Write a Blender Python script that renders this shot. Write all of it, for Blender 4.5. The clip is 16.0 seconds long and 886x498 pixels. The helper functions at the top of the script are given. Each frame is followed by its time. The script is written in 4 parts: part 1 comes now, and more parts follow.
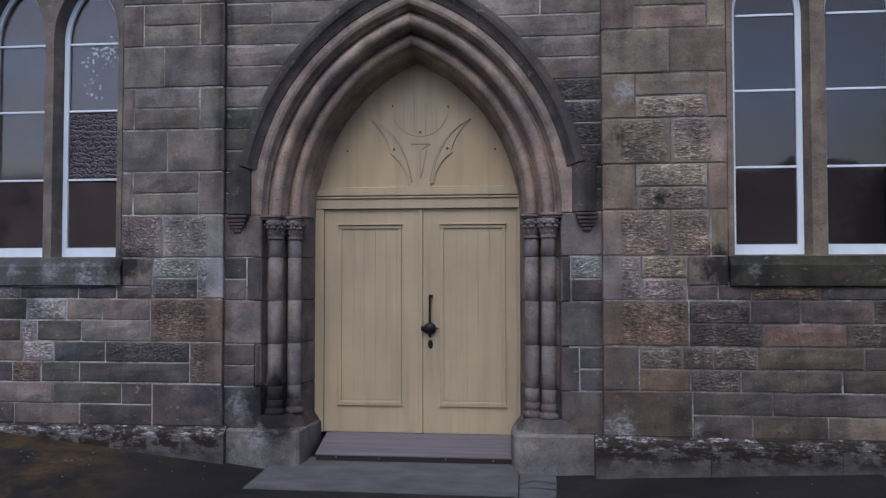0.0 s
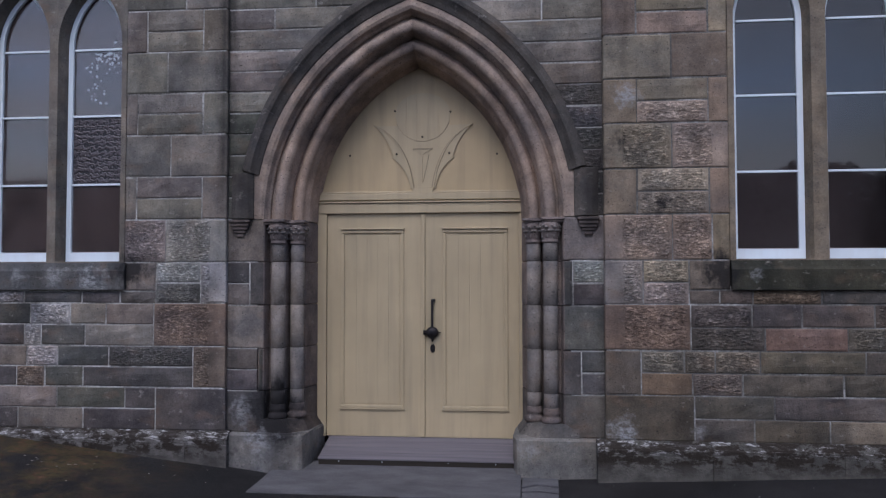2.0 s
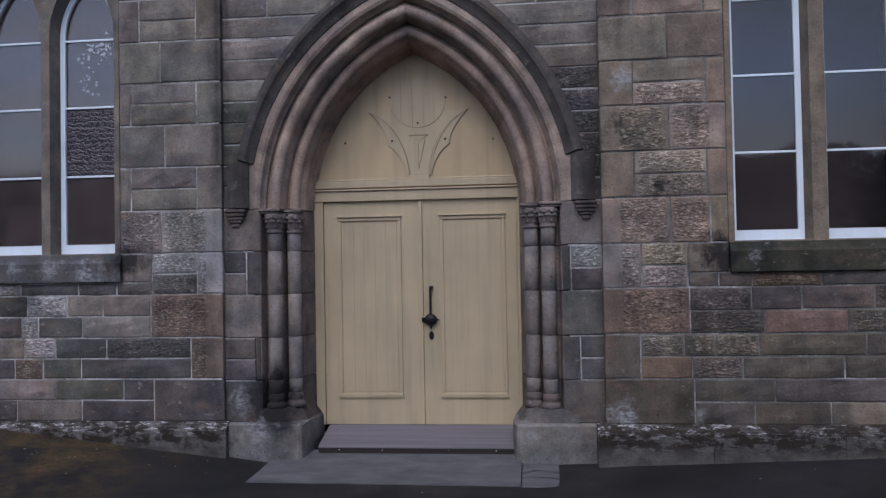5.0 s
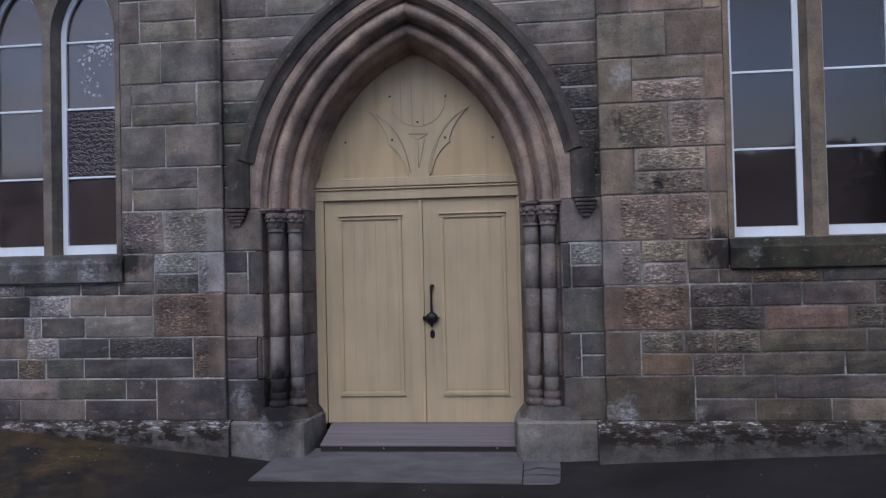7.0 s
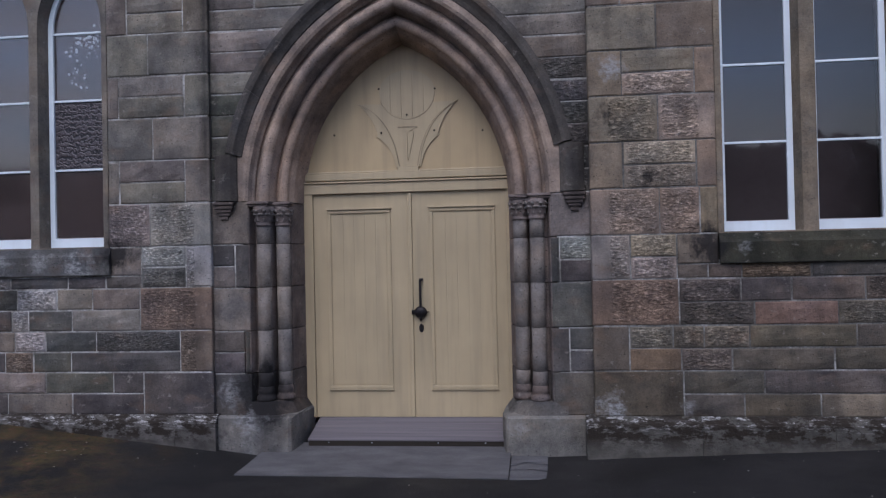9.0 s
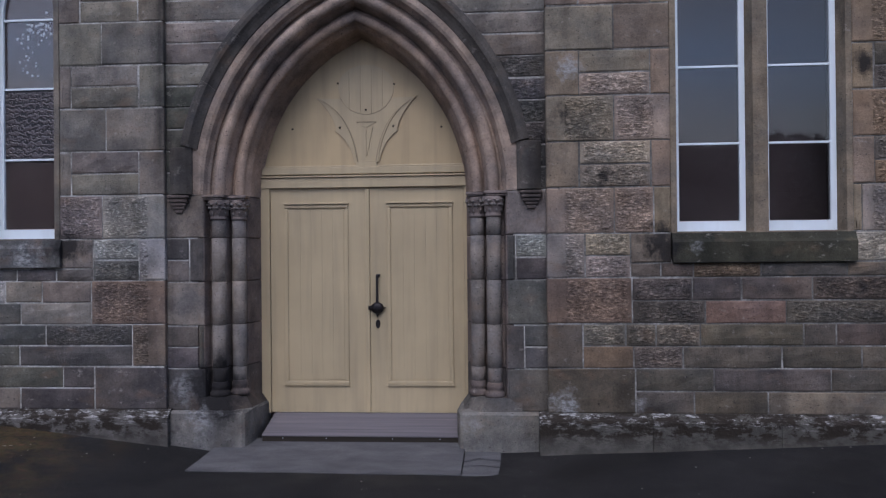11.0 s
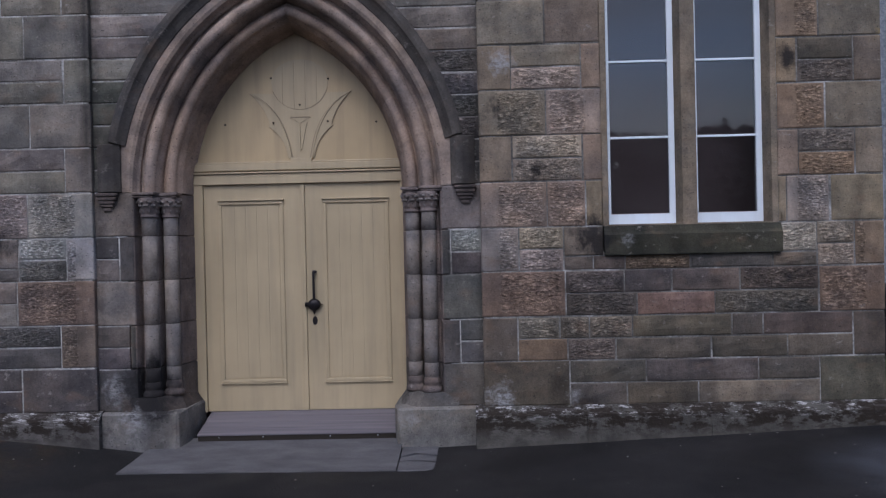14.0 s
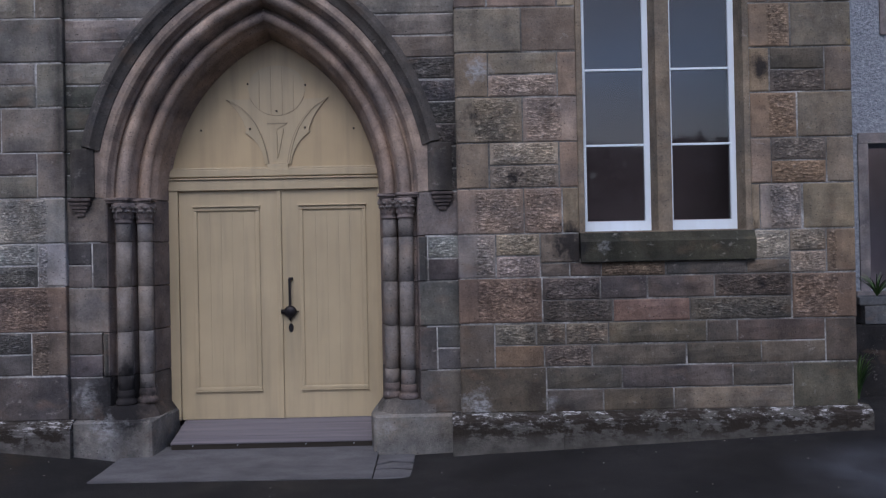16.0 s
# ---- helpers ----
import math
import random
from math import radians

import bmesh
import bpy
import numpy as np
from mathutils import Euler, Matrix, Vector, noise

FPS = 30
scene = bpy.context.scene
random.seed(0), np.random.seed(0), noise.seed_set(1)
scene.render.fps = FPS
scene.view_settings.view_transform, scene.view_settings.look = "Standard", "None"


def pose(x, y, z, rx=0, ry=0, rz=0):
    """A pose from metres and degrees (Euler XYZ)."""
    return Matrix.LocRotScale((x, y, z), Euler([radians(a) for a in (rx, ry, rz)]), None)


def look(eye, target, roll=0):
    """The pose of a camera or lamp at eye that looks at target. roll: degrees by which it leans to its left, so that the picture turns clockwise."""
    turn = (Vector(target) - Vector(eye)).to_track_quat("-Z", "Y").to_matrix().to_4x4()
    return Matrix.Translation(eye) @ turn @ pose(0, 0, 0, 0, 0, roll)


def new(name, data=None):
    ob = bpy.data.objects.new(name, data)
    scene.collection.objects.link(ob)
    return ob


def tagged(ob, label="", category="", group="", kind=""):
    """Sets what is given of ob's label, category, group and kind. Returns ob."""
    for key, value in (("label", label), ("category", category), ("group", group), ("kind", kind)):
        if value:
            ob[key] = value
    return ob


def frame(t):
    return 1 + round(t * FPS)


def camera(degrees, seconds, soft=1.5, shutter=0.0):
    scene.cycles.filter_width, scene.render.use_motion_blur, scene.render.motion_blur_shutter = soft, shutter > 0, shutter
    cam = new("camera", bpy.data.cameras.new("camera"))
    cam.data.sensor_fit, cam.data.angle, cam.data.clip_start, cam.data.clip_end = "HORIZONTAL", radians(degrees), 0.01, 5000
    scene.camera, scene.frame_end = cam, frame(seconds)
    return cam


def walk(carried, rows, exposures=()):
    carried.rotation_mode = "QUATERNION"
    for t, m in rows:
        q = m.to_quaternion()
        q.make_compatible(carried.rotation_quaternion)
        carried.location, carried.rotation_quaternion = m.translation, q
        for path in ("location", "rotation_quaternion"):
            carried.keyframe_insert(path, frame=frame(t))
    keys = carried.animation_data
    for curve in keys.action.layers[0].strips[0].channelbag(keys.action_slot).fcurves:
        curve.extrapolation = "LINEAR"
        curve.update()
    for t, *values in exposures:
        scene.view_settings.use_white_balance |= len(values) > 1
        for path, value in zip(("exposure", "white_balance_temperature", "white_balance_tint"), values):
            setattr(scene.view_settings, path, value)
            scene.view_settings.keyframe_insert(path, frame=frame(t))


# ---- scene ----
cam = camera(57.81, 16.0, soft=1.3)
# seconds, eye x y z, yaw, pitch, roll
ROWS = [
    (0, 0.988, -7.528, 1.804, 5.97, 1.93, 0.04),
    (0.5, 0.981, -7.536, 1.803, 5.89, 1.91, -0.03),
    (1, 0.990, -7.545, 1.801, 6.04, 1.93, -0.41),
    (1.5, 0.990, -7.550, 1.802, 6.10, 2.07, -0.17),
    (2, 0.985, -7.554, 1.805, 6.09, 2.23, 0.07),
    (2.5, 0.978, -7.551, 1.802, 5.98, 2.13, 0.42),
    (3, 0.991, -7.528, 1.804, 6.14, 1.96, 0.57),
    (3.5, 0.998, -7.511, 1.802, 6.13, 1.76, 0.57),
    (4, 1.015, -7.495, 1.800, 6.19, 1.54, 0.85),
    (6.5, 1.037, -7.527, 1.787, 6.32, 1.30, 1.13),
    (7, 1.053, -7.522, 1.788, 6.47, 1.29, 1.32),
    (7.5, 1.057, -7.509, 1.793, 6.36, 1.27, 1.03),
    (8, 1.091, -7.495, 1.790, 6.51, 1.14, 1.09),
    (8.5, 1.150, -7.479, 1.786, 6.76, 0.97, 1.19),
    (9, 1.186, -7.458, 1.794, 6.66, 0.79, 1.21),
    (9.5, 1.216, -7.444, 1.800, 5.97, 0.58, 1.00),
    (12, 1.331, -7.462, 1.841, 3.62, 0.15, 0.88),
    (12.5, 1.362, -7.446, 1.849, 3.36, 0.03, 1.25),
    (13, 1.398, -7.443, 1.849, 3.19, -0.02, 1.32),
    (13.5, 1.457, -7.443, 1.851, 2.81, -0.08, 1.17),
    (14, 1.492, -7.440, 1.847, 1.23, -0.32, 1.28),
    (14.5, 1.501, -7.445, 1.840, 0.69, -0.27, 1.22),
    (15, 1.501, -7.436, 1.830, 0.52, -0.04, 0.88),
    (15.5, 1.502, -7.431, 1.818, 0.04, 0.21, 1.07),
    (16, 1.502, -7.435, 1.812, -0.33, 0.39, 1.15),
]
walk(cam, [(t, pose(x, y, z, 90 + pitch, roll, yaw)) for t, x, y, z, yaw, pitch, roll in ROWS],
     [(0.0, 0.14, 5300, 13.5), (16.0, 0.14, 5300, 13.5)])

# ---- light: high thin cloud, soft daylight from the open ground in front of the church ----
SUN_UP, SUN_FROM = 54, 188
world = bpy.data.worlds.new("sky")
scene.world = world
world.use_nodes = True
wn = world.node_tree.nodes
sky = wn.new("ShaderNodeTexSky")
sky.sky_type, sky.sun_disc = "NISHITA", False
sky.sun_elevation, sky.sun_rotation = radians(SUN_UP), radians(SUN_FROM)
sky.air_density, sky.dust_density, sky.ozone_density = 1.0, 3.0, 1.0
wn["Background"].inputs["Strength"].default_value = 0.13
cloud_at = wn.new("ShaderNodeMapping")
cloud_at.inputs["Scale"].default_value = (2.2, 2.2, 9.0)
world.node_tree.links.new(wn.new("ShaderNodeTexCoord").outputs["Generated"], cloud_at.inputs["Vector"])
cloud = wn.new("ShaderNodeTexNoise")
cloud.inputs["Scale"].default_value, cloud.inputs["Detail"].default_value = 1.6, 5.0
world.node_tree.links.new(cloud_at.outputs["Vector"], cloud.inputs["Vector"])
cloud_tone = wn.new("ShaderNodeValToRGB")
for stop, (at, tone) in zip(cloud_tone.color_ramp.elements, ((0.34, (0.98, 0.86, 0.76, 1)), (0.70, (1.03, 1.06, 1.13, 1)))):
    stop.position, stop.color = at, tone
world.node_tree.links.new(cloud.outputs["Fac"], cloud_tone.inputs["Fac"])
clouded = wn.new("ShaderNodeMix")
clouded.data_type, clouded.blend_type = "RGBA", "MULTIPLY"
clouded.inputs[0].default_value = 1.0
world.node_tree.links.new(sky.outputs["Color"], clouded.inputs[6])
world.node_tree.links.new(cloud_tone.outputs["Color"], clouded.inputs[7])
world.node_tree.links.new(clouded.outputs[2], wn["Background"].inputs["Color"])
sun = new("sun", bpy.data.lights.new("sun", "SUN"))
sun.data.energy, sun.data.angle, sun.data.color = 1.05, radians(38), (1.0, 0.95, 0.88)
sun.matrix_world = look((0, 0, 0), (-math.sin(radians(SUN_FROM)) * math.cos(radians(SUN_UP)), -math.cos(radians(SUN_FROM)) * math.cos(radians(SUN_UP)), -math.sin(radians(SUN_UP))))


# ---- materials ----
def material(name, rough=0.85, metal=0.0, spec=0.3):
    m = bpy.data.materials.new(name)
    m.use_nodes = True
    b = m.node_tree.nodes["Principled BSDF"]
    b.inputs["Roughness"].default_value = rough
    b.inputs["Metallic"].default_value = metal
    b.inputs["Specular IOR Level"].default_value = spec
    return m, m.node_tree.nodes, m.node_tree.links, b


def coords(n, l, scale=(1, 1, 1), world_space=True):
    mp = n.new("ShaderNodeMapping")
    mp.inputs["Scale"].default_value = scale
    src = n.new("ShaderNodeNewGeometry").outputs["Position"] if world_space else n.new("ShaderNodeTexCoord").outputs["Object"]
    l.new(src, mp.inputs["Vector"])
    return mp.outputs["Vector"]


def noise_tex(n, l, scale, stretch=(1, 1, 1), detail=4.0, rough=0.55):
    t = n.new("ShaderNodeTexNoise")
    t.inputs["Scale"].default_value, t.inputs["Detail"].default_value, t.inputs["Roughness"].default_value = scale, detail, rough
    l.new(coords(n, l, stretch), t.inputs["Vector"])
    return t.outputs["Fac"]


def ramp(n, l, fac, stops):
    r = n.new("ShaderNodeValToRGB")
    e = r.color_ramp.elements
    while len(e) < len(stops):
        e.new(0.5)
    for k, (p, c) in zip(e, stops):
        k.position = p
        k.color = (c, c, c, 1) if isinstance(c, (int, float)) else (*c, 1)
    l.new(fac, r.inputs["Fac"])
    return r.outputs["Color"]


def mix(n, l, a, b, fac=1.0, how="MIX"):
    x = n.new("ShaderNodeMix")
    x.data_type, x.blend_type = "RGBA", how
    for sock, v in ((x.inputs[0], fac), (x.inputs[6], a), (x.inputs[7], b)):
        if isinstance(v, (int, float)):
            sock.default_value = v
        elif isinstance(v, tuple):
            sock.default_value = (*v, 1)
        else:
            l.new(v, sock)
    return x.outputs[2]


def bump(n, l, bsdf, height, strength=0.5, dist=0.01, after=None):
    b = n.new("ShaderNodeBump")
    b.inputs["Strength"].default_value, b.inputs["Distance"].default_value = strength, dist
    l.new(height, b.inputs["Height"])
    if after:
        l.new(after, b.inputs["Normal"])
    l.new(b.outputs["Normal"], bsdf.inputs["Normal"])
    return b.outputs["Normal"]


def stone_material(name, tooled):
    """Weathered sandstone; each block brings its own colour."""
    m, n, l, b = material(name, 0.9, 0, 0.2)
    c = n.new("ShaderNodeObjectInfo").outputs["Color"]
    c = mix(n, l, c, ramp(n, l, noise_tex(n, l, 5.0, detail=6), [(0.3, 0.68), (0.72, 1.28)]), 1.0, "MULTIPLY")
    c = mix(n, l, c, ramp(n, l, noise_tex(n, l, 48.0, detail=7, rough=0.7), [(0.28, 0.76), (0.72, 1.22)]), 1.0, "MULTIPLY")
    c = mix(n, l, c, ramp(n, l, noise_tex(n, l, 2.1, (1, 1, 1.4), 5), [(0.32, (0.70, 0.74, 0.80)), (0.68, (1.26, 1.22, 1.14))]), 1.0, "MULTIPLY")
    streaks = ramp(n, l, noise_tex(n, l, 1.6, (2.2, 2.2, 0.5), 6), [(0.46, 1.0), (0.66, 0.45)])
    c = mix(n, l, c, streaks, 0.52, "MULTIPLY")
    rust = ramp(n, l, noise_tex(n, l, 3.2, (1, 1, 1.6), 3), [(0.58, 0.0), (0.76, 0.35)])
    c = mix(n, l, c, (0.20, 0.13, 0.085), rust)
    lichen = ramp(n, l, noise_tex(n, l, 9.0, (1, 1, 1.5), 8, 0.72), [(0.60, 0.0), (0.70, 0.5)])
    c = mix(n, l, c, (0.36, 0.34, 0.32), lichen)
    pits = ramp(n, l, noise_tex(n, l, 38.0, (1, 1, 1.8), 3), [(0.30, 0.75), (0.36, 0.0)])
    c = mix(n, l, c, (0.025, 0.022, 0.02), pits)
    near_black, ochre, pale = (0.018, 0.017, 0.018), (0.33, 0.24, 0.08), (0.36, 0.37, 0.39)
    for x, z, r, stain in ((2.72, 1.88, 0.19, near_black), (-2.95, 1.88, 0.19, near_black), (4.54, 3.5, 0.10, near_black), (1.83, 3.10, 0.09, near_black), (2.2, 2.53, 0.08, near_black), (5.42, 3.66, 0.09, ochre), (-1.76, 0.52, 0.20, pale), (1.85, 0.40, 0.15, pale), (1.90, 3.53, 0.13, pale), (-1.47, 0.52, 0.36, near_black), (1.62, 1.66, 0.06, near_black), (-3.72, 1.83, 0.12, pale), (-3.36, 1.82, 0.14, pale), (-4.15, 1.83, 0.08, pale), (3.06, 1.87, 0.05, pale), (-1.62, 0.24, 0.16, pale), (-1.3, 0.27, 0.05, pale), (0.97, 0.20, 0.08, pale), (1.25, 0.30, 0.05, pale), (2.5, 0.42, 0.04, pale), (-1.92, 0.12, 0.06, near_black), (1.55, 0.10, 0.05, near_black), (2.98, 1.46, 0.05, near_black), (3.10, 1.22, 0.02, near_black), (4.50, 1.50, 0.03, near_black), (4.56, 3.13, 0.0, near_black)):
        d = n.new("ShaderNodeVectorMath")
        d.operation = "DISTANCE"
        d.inputs[1].default_value = (x, 0.0, z)
        l.new(coords(n, l), d.inputs[0])
        wob = n.new("ShaderNodeMath")
        wob.operation, wob.inputs[1].default_value = "MULTIPLY_ADD", 0.5
        l.new(noise_tex(n, l, 7.0, (1, 1, 0.8), 7, 0.68), wob.inputs[0])
        l.new(d.outputs["Value"], wob.inputs[2])
        cover = ramp(n, l, wob.outputs["Value"], [(r + 0.16, 0.80 if stain is pale else 0.92), (r + 0.28, 0.0)])
        if stain is pale:
            cover = mix(n, l, cover, ramp(n, l, noise_tex(n, l, 16.0, (1, 1, 1.8), 9, 0.75), [(0.42, 0.12), (0.58, 1.0)]), 1.0, "MULTIPLY")
        c = mix(n, l, c, stain, cover)
    # near-black bands beside the entrance bay, round the hood ends, low on the left jamb
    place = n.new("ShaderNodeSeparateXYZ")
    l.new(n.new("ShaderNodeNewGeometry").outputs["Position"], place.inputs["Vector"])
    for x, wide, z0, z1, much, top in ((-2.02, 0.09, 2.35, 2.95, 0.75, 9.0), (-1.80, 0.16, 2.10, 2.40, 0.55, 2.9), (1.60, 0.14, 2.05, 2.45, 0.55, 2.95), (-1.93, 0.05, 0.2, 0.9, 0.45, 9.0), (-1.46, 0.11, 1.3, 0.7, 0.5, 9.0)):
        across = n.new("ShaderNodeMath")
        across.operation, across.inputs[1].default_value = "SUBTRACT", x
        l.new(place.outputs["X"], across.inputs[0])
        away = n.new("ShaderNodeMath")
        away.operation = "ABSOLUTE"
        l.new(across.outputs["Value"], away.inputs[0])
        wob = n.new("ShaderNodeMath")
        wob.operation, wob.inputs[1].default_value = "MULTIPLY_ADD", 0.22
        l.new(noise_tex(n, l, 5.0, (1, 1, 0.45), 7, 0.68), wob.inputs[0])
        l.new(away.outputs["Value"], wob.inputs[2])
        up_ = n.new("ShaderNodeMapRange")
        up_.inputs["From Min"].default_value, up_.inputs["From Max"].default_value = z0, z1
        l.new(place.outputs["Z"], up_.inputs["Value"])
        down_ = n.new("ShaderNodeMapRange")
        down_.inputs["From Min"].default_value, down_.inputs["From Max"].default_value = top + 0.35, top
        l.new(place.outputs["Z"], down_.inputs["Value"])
        band_mask = ramp(n, l, wob.outputs["Value"], [(wide * 0.5 + 0.07, much), (wide + 0.12, 0.0)])
        band_mask = mix(n, l, band_mask, down_.outputs["Result"], 1.0, "MULTIPLY")
        c = mix(n, l, c, near_black, mix(n, l, band_mask, up_.outputs["Result"], 1.0, "MULTIPLY"))
    if tooled:
        # rock face inside a plain margin
        gen = n.new("ShaderNodeSeparateXYZ")
        l.new(n.new("ShaderNodeTexCoord").outputs["Generated"], gen.inputs["Vector"])
        inside = None
        for axis in ("X", "Z"):
            p = n.new("ShaderNodeMath")
            p.operation, p.inputs[1].default_value = "PINGPONG", 0.5
            l.new(gen.outputs[axis], p.inputs[0])
            wob = n.new("ShaderNodeMath")
            wob.operation, wob.inputs[1].default_value = "MULTIPLY_ADD", 0.12
            l.new(noise_tex(n, l, 14.0), wob.inputs[0])
            l.new(p.outputs["Value"], wob.inputs[2])
            r = ramp(n, l, wob.outputs["Value"], [(0.075, 0.0), (0.14, 1.0)])
            inside = r if inside is None else mix(n, l, inside, r, 1.0, "MULTIPLY")
        # dressed margins beside the corners, and beside the windows above their sills
        at = n.new("ShaderNodeSeparateXYZ")
        l.new(n.new("ShaderNodeNewGeometry").outputs["Position"], at.inputs["Vector"])
        edge = n.new("ShaderNodeMath")
        edge.operation, edge.inputs[1].default_value = "MULTIPLY_ADD", 0.07
        l.new(noise_tex(n, l, 12.0), edge.inputs[0])
        l.new(at.outputs["X"], edge.inputs[2])
        above = n.new("ShaderNodeMath")
        above.operation, above.inputs[1].default_value = "GREATER_THAN", 1.99
        l.new(at.outputs["Z"], above.inputs[0])
        for lo, hi, near_window in ((-2.15, -1.97, False), (1.67, 1.86, False), (5.20, 5.40, False), (2.66, 2.84, True), (4.42, 4.60, True)):
            two = []
            for value, how in ((lo + 0.035, "GREATER_THAN"), (hi + 0.035, "LESS_THAN")):
                cmp_ = n.new("ShaderNodeMath")
                cmp_.operation, cmp_.inputs[1].default_value = how, value
                l.new(edge.outputs["Value"], cmp_.inputs[0])
                two.append(cmp_.outputs["Value"])
            strip = mix(n, l, two[0], two[1], 1.0, "MULTIPLY")
            if near_window:
                strip = mix(n, l, strip, above.outputs["Value"], 1.0, "MULTIPLY")
            inside = mix(n, l, inside, (0.0, 0.0, 0.0), strip)
        face = noise_tex(n, l, 40.0, (0.66, 1, 1.4), 4, 0.6)
        # highlights and hollows of the relief, painted into the colour
        relief_tones = ramp(n, l, face, [(0.30, 0.50), (0.41, 0.90), (0.54, 1.10), (0.63, 2.0)])
        c = mix(n, l, c, mix(n, l, c, relief_tones, 1.0, "MULTIPLY"), inside)
        face = mix(n, l, (0.5, 0.5, 0.5), face, inside)
    c = mix(n, l, c, (1.03, 0.99, 0.925), 1.0, "MULTIPLY")
    l.new(c, b.inputs["Base Color"])
    first = bump(n, l, b, face, 1.0, 0.042) if tooled else bump(n, l, b, noise_tex(n, l, 9.0), 0.5, 0.02)
    bump(n, l, b, noise_tex(n, l, 95.0, detail=6), 0.6, 0.009, first)
    return m


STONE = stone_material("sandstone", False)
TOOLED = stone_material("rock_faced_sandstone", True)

def mortar_material(name, size, stops):
    m, n, l, b = material(name, 0.95, 0, 0.1)
    c = ramp(n, l, noise_tex(n, l, size, detail=8, rough=0.70), stops)
    l.new(mix(n, l, c, ramp(n, l, noise_tex(n, l, 60.0), [(0.3, 0.6), (0.7, 1.2)]), 1.0, "MULTIPLY"), b.inputs["Base Color"])
    bump(n, l, b, noise_tex(n, l, 90.0), 0.6, 0.006)
    return m


MORTAR = mortar_material("lime_mortar", 2.6, [(0.36, (0.13, 0.12, 0.108)), (0.47, (0.29, 0.275, 0.25)), (0.60, (0.54, 0.52, 0.49))])
DULL_MORTAR = mortar_material("weathered_mortar", 1.7, [(0.40, (0.105, 0.098, 0.088)), (0.52, (0.20, 0.19, 0.172)), (0.64, (0.46, 0.445, 0.42))])

PLINTH, n, l, b = material("plinth_stone", 0.92, 0, 0.15)
c = mix(n, l, n.new("ShaderNodeObjectInfo").outputs["Color"], ramp(n, l, noise_tex(n, l, 6.0, detail=6), [(0.3, 0.55), (0.7, 1.25)]), 1.0, "MULTIPLY")
up = n.new("ShaderNodeSeparateXYZ")
l.new(n.new("ShaderNodeNewGeometry").outputs["Position"], up.inputs["Vector"])
band = n.new("ShaderNodeMapRange")
band.inputs["From Min"].default_value, band.inputs["From Max"].default_value = 0.19, 0.30
l.new(up.outputs["Z"], band.inputs["Value"])
flake = ramp(n, l, noise_tex(n, l, 12.0, (0.6, 1, 3.8), 8, 0.72), [(0.53, 0.0), (0.56, 0.95)])
flake = mix(n, l, flake, band.outputs["Result"], 1.0, "MULTIPLY")
c = mix(n, l, c, (0.42, 0.40, 0.385), flake)
low_band = n.new("ShaderNodeMapRange")
low_band.inputs["From Min"].default_value, low_band.inputs["From Max"].default_value = 0.06, 0.16
l.new(up.outputs["Z"], low_band.inputs["Value"])
black = ramp(n, l, noise_tex(n, l, 5.0, (1, 1, 2.0), 8, 0.74), [(0.46, 0.0), (0.52, 0.92)])
black = mix(n, l, black, low_band.outputs["Result"], 0.8, "MULTIPLY")
c = mix(n, l, c, (0.024, 0.018, 0.013), black)
l.new(c, b.inputs["Base Color"])
bump(n, l, b, noise_tex(n, l, 30.0, detail=7), 0.8, 0.015)


def paint(name, colour, dirt, rough=0.55, streak=0.25, spec=0.4):
    m, n, l, b = material(name, rough, 0, spec)
    c = mix(n, l, colour, dirt, ramp(n, l, noise_tex(n, l, 2.2, (5.0, 1.0, 0.35), 5), [(0.45, 0.0), (0.8, streak)]))
    c = mix(n, l, c, ramp(n, l, noise_tex(n, l, 1.4), [(0.3, 0.88), (0.7, 1.06)]), 1.0, "MULTIPLY")
    l.new(c, b.inputs["Base Color"])
    first = bump(n, l, b, noise_tex(n, l, 40.0, (2.0, 1.0, 0.08), 3), 0.25, 0.004)
    bump(n, l, b, noise_tex(n, l, 180.0), 0.15, 0.002, first)
    return m


CREAM = paint("cream_paint", (0.445, 0.354, 0.212), (0.30, 0.245, 0.155), 0.45, 0.65)
YELLOWED = paint("yellowed_paint", (0.455, 0.345, 0.190), (0.31, 0.235, 0.135), 0.45, 0.65)
DARK_CREAM = paint("dark_cream_paint", (0.265, 0.21, 0.13), (0.12, 0.095, 0.065), 0.8, 0.5)
WHITE = paint("white_paint", (0.76, 0.82, 0.86), (0.55, 0.55, 0.53), 0.45, 0.3)

IRON, n, l, b = material("black_iron", 0.5, 0.6, 0.4)
l.new(ramp(n, l, noise_tex(n, l, 60.0), [(0.35, (0.012, 0.011, 0.013)), (0.7, (0.04, 0.032, 0.03))]), b.inputs["Base Color"])
bump(n, l, b, noise_tex(n, l, 120.0), 0.4, 0.003)


